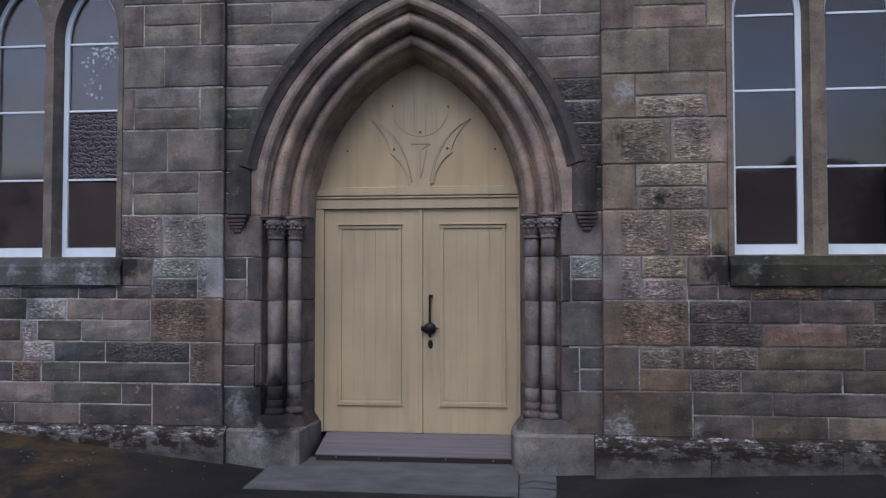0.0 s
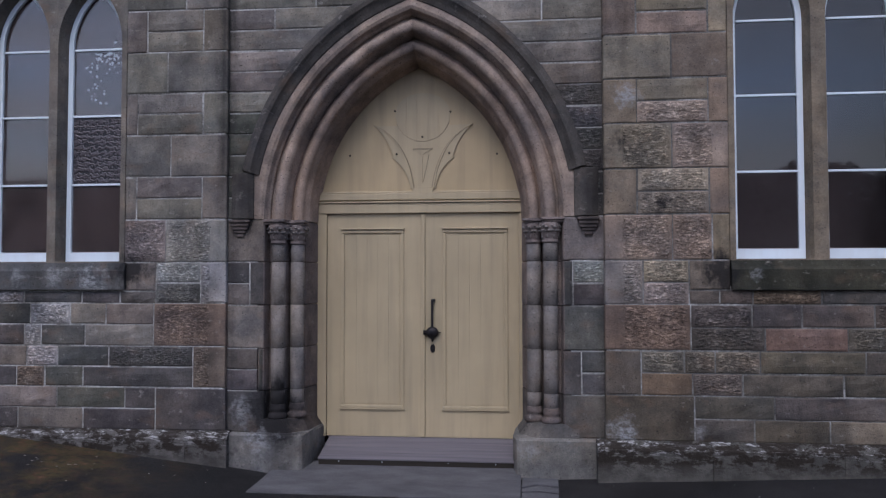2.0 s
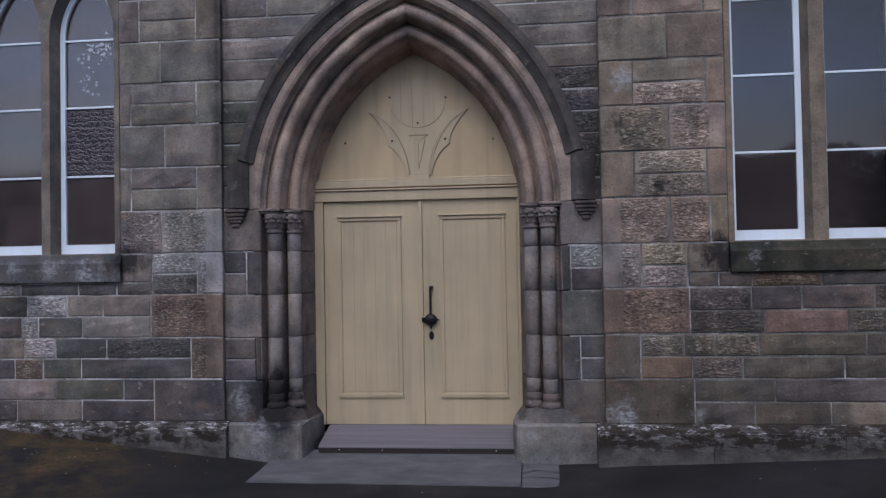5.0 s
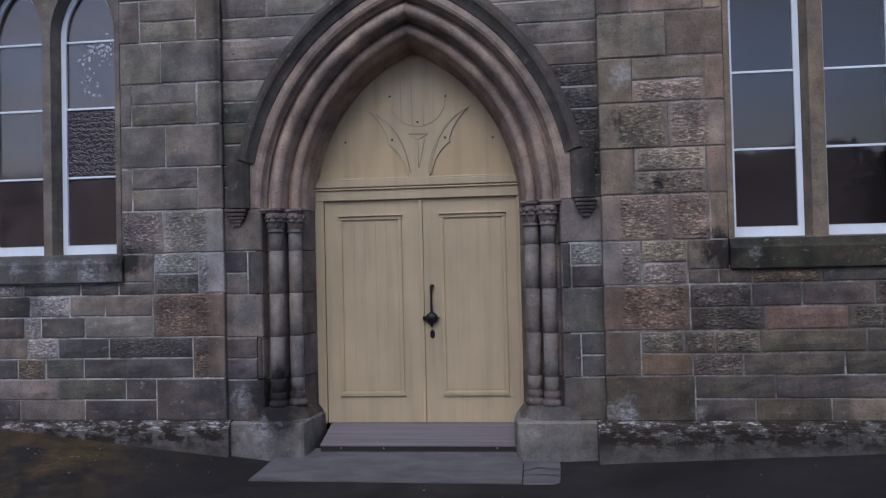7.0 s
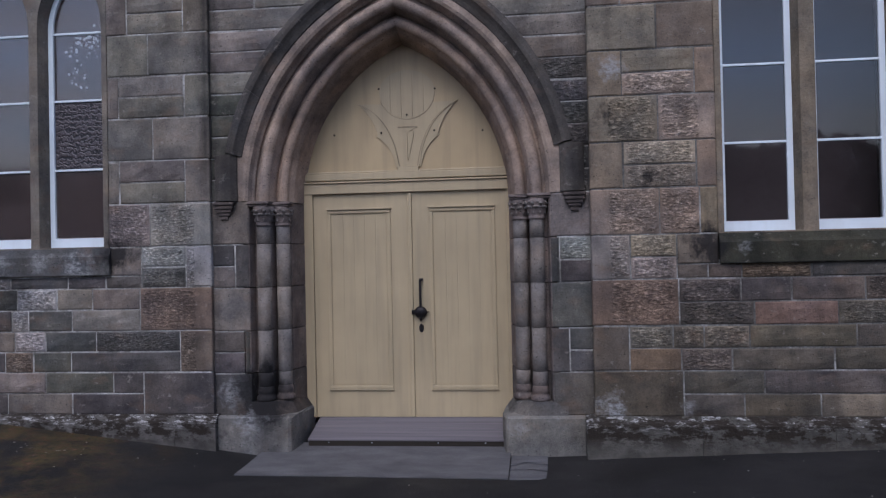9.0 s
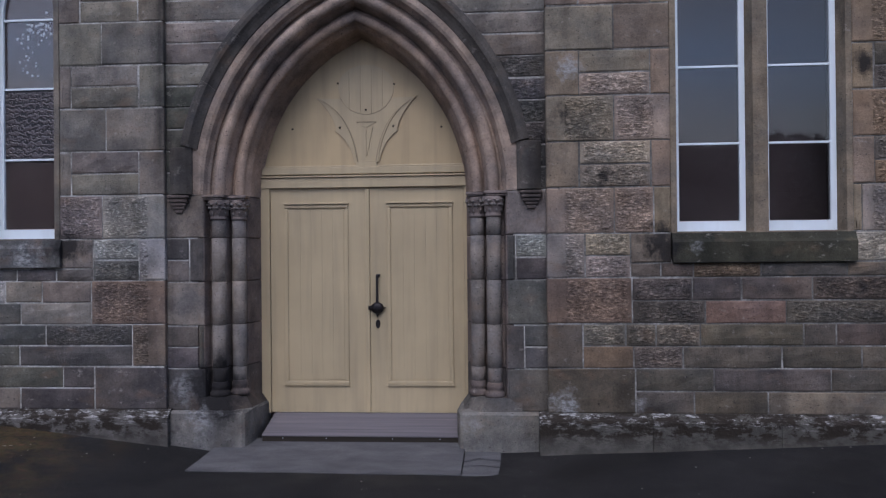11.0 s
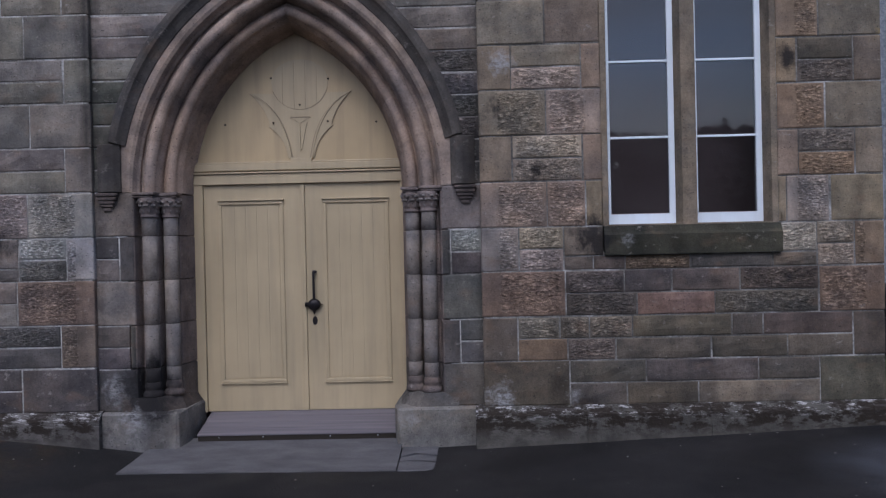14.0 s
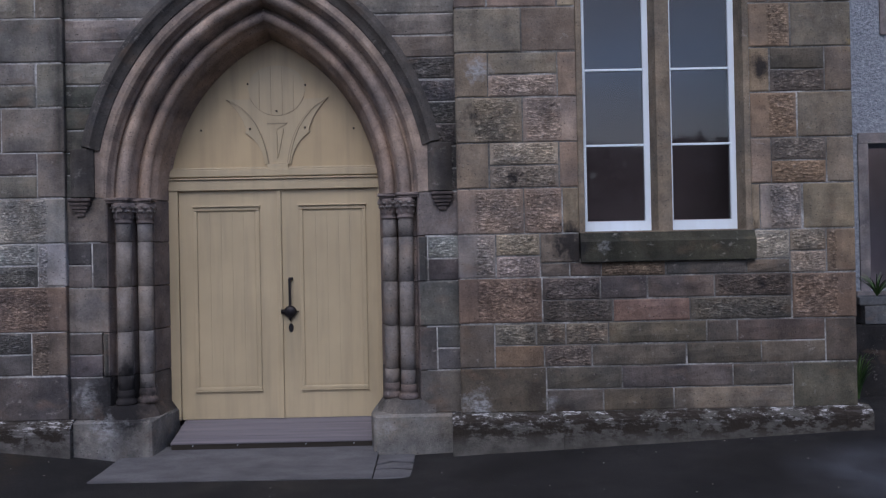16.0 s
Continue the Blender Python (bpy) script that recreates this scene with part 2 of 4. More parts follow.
def glass_material(name, tint, rough, ripple, scale, depth, ior=1.75, veil=0.0):
    m = bpy.data.materials.new(name)
    m.use_nodes = True
    n, l = m.node_tree.nodes, m.node_tree.links
    n.remove(n["Principled BSDF"])
    clear = n.new("ShaderNodeBsdfTransparent")
    clear.inputs["Color"].default_value = (*tint, 1)
    gloss = n.new("ShaderNodeBsdfGlossy")
    gloss.inputs["Roughness"].default_value = rough
    fres = n.new("ShaderNodeFresnel")
    fres.inputs["IOR"].default_value = ior
    bp = n.new("ShaderNodeBump")
    bp.inputs["Strength"].default_value, bp.inputs["Distance"].default_value = ripple, depth
    l.new(noise_tex(n, l, scale, detail=3), bp.inputs["Height"])
    l.new(bp.outputs["Normal"], gloss.inputs["Normal"])
    mx = n.new("ShaderNodeMixShader")
    l.new(fres.outputs["Fac"], mx.inputs["Fac"])
    l.new(clear.outputs["BSDF"], mx.inputs[1])
    l.new(gloss.outputs["BSDF"], mx.inputs[2])
    out = mx.outputs["Shader"]
    if veil:
        # a thin uneven brown diffuse layer that lifts the dark panes
        film = n.new("ShaderNodeBsdfDiffuse")
        film.inputs["Color"].default_value = (0.47, 0.38, 0.365, 1)
        veiled = n.new("ShaderNodeMixShader")
        l.new(ramp(n, l, noise_tex(n, l, 3.0, detail=6), [(0.38, 0.65 * veil), (0.64, 1.35 * veil)]), veiled.inputs["Fac"])
        l.new(out, veiled.inputs[1])
        l.new(film.outputs["BSDF"], veiled.inputs[2])
        out = veiled.outputs["Shader"]
    l.new(out, n["Material Output"].inputs["Surface"])
    return m


GLASS = glass_material("old_window_glass", (0.62, 0.60, 0.60), 0.03, 0.09, 1.6, 0.012)
DULL_GLASS = glass_material("dull_window_glass", (0.88, 0.80, 0.77), 0.05, 0.03, 2.6, 0.010, 2.25, 0.042)

FROST, n, l, b = material("patterned_glass", 0.35, 0, 0.5)
vor = n.new("ShaderNodeTexWave")
vor.wave_type, vor.bands_direction = "BANDS", "Z"
vor.inputs["Scale"].default_value, vor.inputs["Distortion"].default_value = 5.6, 7.0
vor.inputs["Detail"].default_value, vor.inputs["Detail Scale"].default_value = 1.0, 4.2
l.new(coords(n, l, (1.0, 1.0, 1.0)), vor.inputs["Vector"])
l.new(ramp(n, l, vor.outputs["Fac"], [(0.10, (0.012, 0.010, 0.011)), (0.26, (0.075, 0.062, 0.064))]), b.inputs["Base Color"])
bump(n, l, b, vor.outputs["Fac"], 0.5, 0.01)

PALE_PLASTER, n, l, b = material("pale_interior_plaster", 0.9, 0, 0.1)
l.new(ramp(n, l, noise_tex(n, l, 1.5), [(0.3, (0.46, 0.39, 0.40)), (0.7, (0.60, 0.52, 0.53))]), b.inputs["Base Color"])

ASPHALT, n, l, b = material("asphalt", 0.85, 0, 0.2)
c = ramp(n, l, noise_tex(n, l, 55.0, detail=7, rough=0.7), [(0.3, (0.009, 0.0085, 0.008)), (0.62, (0.022, 0.02, 0.019)), (0.74, (0.055, 0.05, 0.048))])
c = mix(n, l, c, ramp(n, l, noise_tex(n, l, 0.9, detail=5), [(0.3, 0.65), (0.7, 1.35)]), 1.0, "MULTIPLY")
g = n.new("ShaderNodeNewGeometry")
sp = n.new("ShaderNodeSeparateXYZ")
l.new(g.outputs["Position"], sp.inputs["Vector"])
side = n.new("ShaderNodeMapRange")
side.inputs["From Min"].default_value, side.inputs["From Max"].default_value = -2.0, -3.3
l.new(sp.outputs["X"], side.inputs["Value"])
mossy = ramp(n, l, noise_tex(n, l, 3.0, detail=7, rough=0.65), [(0.40, 0.0), (0.60, 0.9)])
mossy = mix(n, l, mossy, side.outputs["Result"], 1.0, "MULTIPLY")
soil = ramp(n, l, noise_tex(n, l, 16.0, detail=6), [(0.34, (0.030, 0.020, 0.014)), (0.48, (0.070, 0.056, 0.020)), (0.60, (0.078, 0.040, 0.022)), (0.76, (0.20, 0.11, 0.055))])
c = mix(n, l, c, soil, mossy)
d = n.new("ShaderNodeVectorMath")
d.operation = "DISTANCE"
d.inputs[1].default_value = (5.1, -1.25, 0.0)
l.new(g.outputs["Position"], d.inputs[0])
# damp sheen on the ground, painted in as a lighter bluish colour
wear_or_sheen = mix(n, l, ramp(n, l, d.outputs["Value"], [(0.35, 0.8), (0.95, 0.0)]), ramp(n, l, noise_tex(n, l, 2.4, detail=5), [(0.35, 0.3), (0.65, 1.0)]), 1.0, "MULTIPLY")
l.new(mix(n, l, c, (0.06, 0.062, 0.07), wear_or_sheen), b.inputs["Base Color"])
l.new(ramp(n, l, noise_tex(n, l, 0.7, detail=3), [(0.42, 0.95), (0.64, 0.6)]), b.inputs["Roughness"])
bump(n, l, b, noise_tex(n, l, 70.0, detail=6), 0.7, 0.012)

CONCRETE, n, l, b = material("worn_concrete", 0.85, 0, 0.25)
c = ramp(n, l, noise_tex(n, l, 2.5, (1, 2.0, 1), 6), [(0.3, (0.070, 0.067, 0.068)), (0.7, (0.132, 0.125, 0.126))])
l.new(mix(n, l, c, ramp(n, l, noise_tex(n, l, 90.0), [(0.3, 0.75), (0.7, 1.2)]), 1.0, "MULTIPLY"), b.inputs["Base Color"])
bump(n, l, b, noise_tex(n, l, 80.0), 0.5, 0.006)

STEP, n, l, b = material("grey_step_boards", 0.7, 0, 0.3)
c = ramp(n, l, noise_tex(n, l, 3.0, (0.25, 9.0, 9.0), 5), [(0.3, (0.108, 0.096, 0.104)), (0.7, (0.165, 0.148, 0.155))])
l.new(c, b.inputs["Base Color"])
bump(n, l, b, noise_tex(n, l, 5.0, (0.3, 12.0, 12.0)), 0.4, 0.006)

HARL, n, l, b = material("grey_harling", 0.95, 0, 0.15)
c = ramp(n, l, noise_tex(n, l, 22.0, detail=7, rough=0.7), [(0.3, (0.20, 0.215, 0.24)), (0.7, (0.46, 0.48, 0.52))])
l.new(c, b.inputs["Base Color"])
bump(n, l, b, noise_tex(n, l, 26.0, detail=6, rough=0.7), 1.0, 0.05)

SLATE, n, l, b = material("roof_slate", 0.6, 0, 0.4)
br = n.new("ShaderNodeTexBrick")
br.inputs["Scale"].default_value = 3.0
br.inputs["Color1"].default_value, br.inputs["Color2"].default_value, br.inputs["Mortar"].default_value = (0.06, 0.06, 0.07, 1), (0.1, 0.1, 0.11, 1), (0.02, 0.02, 0.02, 1)
l.new(coords(n, l), br.inputs["Vector"])
l.new(br.outputs["Color"], b.inputs["Base Color"])

LEAF, n, l, b = material("leaves", 0.6, 0, 0.3)
l.new(ramp(n, l, noise_tex(n, l, 3.0), [(0.3, (0.02, 0.045, 0.012)), (0.7, (0.07, 0.12, 0.03))]), b.inputs["Base Color"])
WOODLEAF, n, l, b = material("woodland_leaves", 0.7, 0, 0.2)
l.new(ramp(n, l, noise_tex(n, l, 0.8), [(0.3, (0.15, 0.125, 0.115)), (0.7, (0.32, 0.255, 0.235))]), b.inputs["Base Color"])
BARK, n, l, b = material("bark", 0.9, 0, 0.2)
l.new(ramp(n, l, noise_tex(n, l, 14.0, (1, 1, 0.2)), [(0.3, (0.04, 0.03, 0.022)), (0.7, (0.11, 0.085, 0.06))]), b.inputs["Base Color"])
PETAL, n, l, b = material("pale_paper", 0.7, 0, 0.3)
b.inputs["Base Color"].default_value = (0.5, 0.53, 0.58, 1)
DRIED, n, l, b = material("dried_splashes", 0.8, 0, 0.2)
b.inputs["Base Color"].default_value = (0.085, 0.078, 0.085, 1)
DOT, n, l, b = material("dark_plug_and_riser", 0.7, 0, 0.2)
b.inputs["Base Color"].default_value = (0.03, 0.024, 0.018, 1)
SHADE_STONE = (0.17, 0.145, 0.125)


# ---- mesh helpers ----
def mesh_ob(name, verts, faces, mat, parent=None, label="", smooth=False, colour=None):
    me = bpy.data.meshes.new(name)
    me.from_pydata(verts, [], faces)
    me.validate()
    bm = bmesh.new()
    bm.from_mesh(me)
    bmesh.ops.recalc_face_normals(bm, faces=bm.faces)
    bm.to_mesh(me)
    bm.free()
    if smooth:
        me.polygons.foreach_set("use_smooth", [True] * len(me.polygons))
    me.materials.append(mat)
    ob = new(name, me)
    if parent:
        ob.parent = parent
    if label:
        ob["label"] = label
    if colour:
        ob.color = (*colour, 1)
    return ob


def part(name, bm, mat, parent, label="", colour=None, smooth=False):
    me = bpy.data.meshes.new(name)
    bmesh.ops.recalc_face_normals(bm, faces=bm.faces)
    bm.to_mesh(me)
    bm.free()
    if smooth:
        me.polygons.foreach_set("use_smooth", [True] * len(me.polygons))
    me.materials.append(mat)
    ob = new(name, me)
    ob.parent = parent
    if label:
        ob["label"] = label
    if colour:
        ob.color = (*colour, 1)
    return ob


def box_bm(x0, x1, y0, y1, z0, z1, bevel=0.004, bm=None):
    own = bmesh.new()
    bmesh.ops.create_cube(own, size=1.0, matrix=Matrix.Translation(((x0 + x1) / 2, (y0 + y1) / 2, (z0 + z1) / 2)) @ Matrix.Diagonal((x1 - x0, y1 - y0, z1 - z0, 1)))
    if bevel:
        bmesh.ops.bevel(own, geom=own.edges[:], offset=bevel, segments=2, affect="EDGES", profile=0.6)
    if bm is None:
        return own
    me = bpy.data.meshes.new("tmp")
    own.to_mesh(me)
    own.free()
    bm.from_mesh(me)
    bpy.data.meshes.remove(me)
    return bm


def thing(name, label, category, group="", kind="", at=(0, 0, 0)):
    ob = new(name)
    ob.location = at
    ob.empty_display_size = 0.2
    return tagged(ob, label, category, group, kind)


def prism(plan, z0, z1, chamfer=0.006):
    """An upright block over a plan of (x, y) points, with eased top and bottom edges."""
    bm = bmesh.new()
    lo = [bm.verts.new((x, y, z0)) for x, y in plan]
    hi = [bm.verts.new((x, y, z1)) for x, y in plan]
    k = len(plan)
    bm.faces.new(lo)
    bm.faces.new(hi)
    for i in range(k):
        bm.faces.new((lo[i], lo[(i + 1) % k], hi[(i + 1) % k], hi[i]))
    bmesh.ops.bevel(bm, geom=bm.edges[:], offset=chamfer, segments=1, affect="EDGES")
    return bm


def turned(x, y, profile, sides=24, squash=1.0):
    """A turned piece: profile is (radius, z) from bottom to top."""
    verts, faces = [], []
    for r, z in profile:
        for i in range(sides):
            a = 2 * math.pi * i / sides
            verts.append((x + r * math.cos(a), y + r * math.sin(a) * squash, z))
    for j in range(len(profile) - 1):
        for i in range(sides):
            p, q = j * sides + i, j * sides + (i + 1) % sides
            faces.append((p, q, q + sides, p + sides))
    faces.append(tuple(range(sides)))
    faces.append(tuple(len(verts) - sides + i for i in range(sides)))
    return verts, faces


def slab_with_holes(outer, holes_front, holes_back, y0, y1):
    """An upright slab between y0 and y1 with splayed holes through it; outlines are lists of (x, z)."""
    bm = bmesh.new()
    rings = []
    for y, holes in ((y0, holes_front), (y1, holes_back)):
        loops = []
        edges = []
        for loop in [outer, *holes]:
            vs = [bm.verts.new((x, y, z)) for x, z in loop]
            edges += [bm.edges.new((vs[i], vs[(i + 1) % len(vs)])) for i in range(len(vs))]
            loops.append(vs)
        bmesh.ops.triangle_fill(bm, use_beauty=True, use_dissolve=False, edges=edges)
        rings.append(loops)
    for f, g in zip(*rings):
        for i in range(len(f)):
            j = (i + 1) % len(f)
            bm.faces.new((f[i], f[j], g[j], g[i]))
    return bm


def lancet(xc, half, z0, spring, rise, steps=10):
    """The outline of a pointed light, from the bottom left round over the point."""
    r = (half * half + rise * rise) / (2 * half)
    side = []
    top = math.atan2(rise, r - half)
    for i in range(steps + 1):
        a = top * i / steps
        side.append((half - r + r * math.cos(a), spring + r * math.sin(a)))
    pts = [(xc - half, z0)] + [(xc - x, z) for x, z in side] + [(xc + x, z) for x, z in reversed(side[:-1])] + [(xc + half, z0)]
    return pts


# ---- ground ----
GROUND = -0.06


def ground_height(x, y):
    left = 0.33 * min(max((-1.5 - x) / 2.8, 0), 1.2)
    right = 0.18 * min(max((x - 1.1) / 4.2, 0), 1)
    u = min(max((y + 2.6) / 2.4, 0), 1)
    return GROUND + (left + right) * u * u * (3 - 2 * u)


xs = [-400, -150, -60, -25, -12] + [-8 + 0.25 * i for i in range(65)] + [12, 25, 60, 150, 400]
ys = [-400, -150, -60, -25, -12] + [-6 + 0.25 * i for i in range(29)] + [2.5, 6, 15, 40, 150, 400]
verts = [(x, y, ground_height(x, y) + (0.006 * noise.noise(Vector((x * 1.7, y * 1.7, 0))) if abs(x) < 9 and -7 < y < 1.2 else 0)) for y in ys for x in xs]
w = len(xs)
ground = mesh_ob("ground", verts, [(j * w + i, j * w + i + 1, (j + 1) * w + i + 1, (j + 1) * w + i) for j in range(len(ys) - 1) for i in range(w - 1)], ASPHALT, smooth=True)
tagged(ground, "dark worn asphalt with moss and soil along the wall", "ground", kind="structure")

# ---- the church front: wall planes ----
Y_RIGHT, Y_BAY, Y_LEFT, Y_DOOR = 0.0, 0.14, 0.085, 0.73
X_LEFT_END, X_BAY0, X_BAY1, X_RIGHT_END = -9.0, -1.97, 1.67, 5.385
Z = [0.33, 0.748, 1.157, 1.58, 1.987, 2.412, 2.838, 3.262, 3.68, 4.095, 4.52, 4.95, 5.38, 5.82, 6.26]
Z_BAY = [0.315, 0.722, 1.137, 1.563, 1.990, 2.412] + Z[6:]
XC, SPRING, OFF = -0.15, 2.41, 0.71


def arch(a, steps=14):
    """Half of a pointed arch of half span a about XC: (angle, x from centre, z), from springing to apex."""
    r = a + OFF
    top = math.acos(OFF / r)
    return [(r * math.cos(top * i / steps) - OFF, SPRING + r * math.sin(top * i / steps)) for i in range(steps + 1)]


def arch_outline(a, z0):
    s = arch(a)
    return [(XC - a, z0)] + [(XC - x, z) for x, z in s] + [(XC + x, z) for x, z in reversed(s[:-1])] + [(XC + a, z0)]


WINDOWS = {"left": (-4.205, -3.43, Y_LEFT), "right": (3.21, 4.025, Y_RIGHT)}
SILL, W_SPRING, W_RISE = 1.985, 4.22, 0.60


def window_hole(side):
    a, b, _ = WINDOWS[side]
    return [(a - 0.40, 1.75), (a - 0.40, 5.0), (b + 0.40, 5.0), (b + 0.40, 1.75)]


def backing(name, outer, holes, y0, y1, label, mortar=None):
    bm = slab_with_holes(outer, holes, holes, y0, y1)
    root = thing(name, label, "wall", kind="structure")
    part("core", bm, mortar or MORTAR, root, "pale lime mortar between the blocks")
    return root


TOP = 6.26
wall_left = backing("wall_left", [(X_LEFT_END, -0.3), (X_LEFT_END, TOP), (X_BAY0 - 0.03, TOP), (X_BAY0 - 0.03, -0.3)], [window_hole("left")], Y_LEFT + 0.006, 0.60, "coursed brown sandstone wall with pale mortar joints")
wall_bay = backing("wall_bay", [(X_BAY0 - 0.02, 0.0), (X_BAY0 - 0.02, TOP), (X_BAY1 + 0.02, TOP), (X_BAY1 + 0.02, 0.0), (XC + 1.53, 0.0)] + [(x, z) for x, z in reversed(arch_outline(1.53, 0.0))][1:-1] + [(XC - 1.53, 0.0)], [], Y_BAY + 0.006, 0.60, "sandstone entrance bay round a pointed doorway")
wall_right = backing("wall_right", [(X_BAY1 + 0.03, -0.3), (X_BAY1 + 0.03, TOP), (X_RIGHT_END - 0.02, TOP), (X_RIGHT_END - 0.02, -0.3)], [window_hole("right")], Y_RIGHT + 0.006, 0.60, "coursed brown sandstone wall with rock-faced blocks", DULL_MORTAR)

TONES = {
    "s": (0.205, 0.170, 0.142), "r": (0.290, 0.238, 0.196), "d": (0.100, 0.086, 0.080), "k": (0.045, 0.040, 0.040),
    "p": (0.250, 0.165, 0.142), "t": (0.300, 0.240, 0.172), "b": (0.198, 0.144, 0.110), "g": (0.122, 0.107, 0.086),
    "l": (0.310, 0.275, 0.245), "n": (0.150, 0.108, 0.084), "m": (0.160, 0.137, 0.118), "u": (0.240, 0.180, 0.150), "w": (0.278, 0.226, 0.168), "o": (0.215, 0.176, 0.146), "q": (0.110, 0.093, 0.082),
}
rng = random.Random(5)


def vary(tint, lo, hi):
    k = rng.uniform(lo, hi)
    return [c * k for c in tint]



def stone(wall, x0, x1, z0, z1, y, tone, depth=0.12):
    """One ashlar block, its face at y, joints left open round it; r, t, l, b, m and u blocks have a rock face inside a plain margin."""
    g = 0.0068
    jig = lambda: rng.uniform(-0.003, 0.003)
    x0, x1, z0, z1 = x0 + g + jig(), x1 - g + jig(), z0 + g + jig(), z1 - g + jig()
    yf = y - rng.uniform(0.0, 0.006)
    e = 0.007
    rock = tone in "rltbmuDQ"
    v = [(x0, y + depth, z0), (x1, y + depth, z0), (x1, y + depth, z1), (x0, y + depth, z1),
         (x0, yf + e, z0), (x1, yf + e, z0), (x1, yf + e, z1), (x0, yf + e, z1)]
    f = [(0, 1, 5, 4), (1, 2, 6, 5), (2, 3, 7, 6), (3, 0, 4, 7)]
    nx = min(14, max(6, int((x1 - x0) / 0.036))) if rock else 6
    nz = min(10, max(5, int((z1 - z0) / 0.03))) if rock else 4
    base = len(v)
    seed = rng.uniform(0, 50)
    for j in range(nz):
        for i in range(nx):
            inner = 0 < i < nx - 1 and 0 < j < nz - 1
            x = x0 + e + (x1 - x0 - 2 * e) * i / (nx - 1)
            z = z0 + e + (z1 - z0 - 2 * e) * j / (nz - 1)
            out = 0.0
            if inner:
                x += rng.uniform(-0.008, 0.008)
                z += rng.uniform(-0.006, 0.006)
                plain_edge = -2.15 < x < -1.97 or 1.67 < x < 1.86 or x > 5.20 or (z > 1.99 and (2.66 < x < 2.84 or 4.42 < x < 4.60))
                out = 0.0 if plain_edge else 0.006 + 0.008 * noise.noise(Vector((x * 9, z * 13, seed))) + rng.uniform(-0.0045, 0.0045)
            else:
                # worn arrises, knocked corners
                wear_or_sheen = rng.uniform(0.0, 0.008) + (rng.uniform(0.006, 0.020) if i in (0, nx - 1) and j in (0, nz - 1) else 0)
                x += wear_or_sheen * ((i == 0) - (i == nx - 1))
                z += wear_or_sheen * ((j == 0) - (j == nz - 1)) * 0.8
            v.append((x, yf - out, z))
    for j in range(nz - 1):
        for i in range(nx - 1):
            p = base + j * nx + i
            f.append((p, p + 1, p + nx + 1, p + nx))
    row = lambda j: [base + j * nx + i for i in range(nx)]
    col = lambda i: [base + j * nx + i for j in range(nz)]
    f += [tuple([4, 5] + row(0)[::-1]), tuple([5, 6] + col(nx - 1)[::-1]), tuple([6, 7] + row(nz - 1)), tuple([7, 4] + col(0))]
    tint = TONES[tone.lower()]
    k = rng.uniform(0.78, 1.22) * (0.93 if wall is wall_left else 1.0)
    if wall is wall_right:
        tint = (tint[0] * 0.96, tint[1] * 0.962, tint[2] * 0.945)
    else:
        tint = (tint[0] * 0.955, tint[1] * 1.045, tint[2] * 1.16)
    ob = mesh_ob("stone_block", v, f, TOOLED if rock else STONE, wall, colour=[c * k * rng.uniform(0.955, 1.045) for c in tint])
    return ob


def row(wall, y, z0, z1, joints, tones):
    """A course: blocks between neighbouring joints; '-' leaves a gap."""
    for x0, x1, tone in zip(joints, joints[1:], tones):
        if tone != "-":
            stone(wall, x0, x1, z0, z1, y, tone)


def half(z0, z1):
    return (z0 + z1) / 2


# right wall, course by course, from the plinth up
R, Y = wall_right, Y_RIGHT
END = X_RIGHT_END
h = half(Z[0], Z[1])
row(R, Y, Z[0], Z[1], [1.68, 2.48], "g")
row(R, Y, Z[0], h, [2.48, 3.007, 3.665, 4.775], "qgo")
row(R, Y, h, Z[1], [2.48, 3.187, 4.217, 4.775], "qdd")
row(R, Y, Z[0], Z[1], [4.775, END - 0.01], "g")
h = half(Z[1], Z[2])
row(R, Y, Z[1], Z[2], [1.68, 2.01], "q")
row(R, Y, Z[1], h, [2.01, 2.47, 2.91, 3.787, 4.483, 5.085], "nmggg")
row(R, Y, h, Z[2], [2.01, 2.398, 2.67, 3.067, 3.98, 4.262, 5.085], "mmmgqq")
row(R, Y, Z[1], Z[2], [5.085, END - 0.005], "g")
h = half(Z[2], Z[3])
row(R, Y, Z[2], Z[3], [1.68, 2.457], "u")
row(R, Y, Z[2], h, [2.457, 3.114, 3.828, 4.778], "DpQ")
row(R, Y, h, Z[3], [2.457, 3.0, 3.436, 4.062, 4.778], "DdqQ")
row(R, Y, Z[2], Z[3], [4.778, END - 0.005], "b")
h = half(Z[3], Z[4])
row(R, Y, Z[3], Z[4], [1.68, 2.036], "l")
row(R, Y, h, Z[4], [2.036, 2.447], "r")
row(R, Y, 1.715, Z[4], [2.447, 2.82], "s")
row(R, Y, Z[3], 1.715, [2.447, 2.72, 3.01, 3.61, 4.365, 4.77], "qqbdg")
row(R, Y, Z[3], h, [2.036, 2.447], "l")
row(R, Y, 1.715, Z[4], [4.43, 4.77], "l")
row(R, Y, Z[3], h, [4.77, 5.11], "r")
row(R, Y, h, Z[4], [4.77, 5.11], "r")
row(R, Y, Z[3], Z[4], [5.11, END], "b")
row(R, Y, Z[4], Z[5], [1.68, 2.304, 2.66, 2.82], "rrw")
row(R, Y, Z[4], Z[5], [4.42, 4.50, 4.894, END], "wlw")
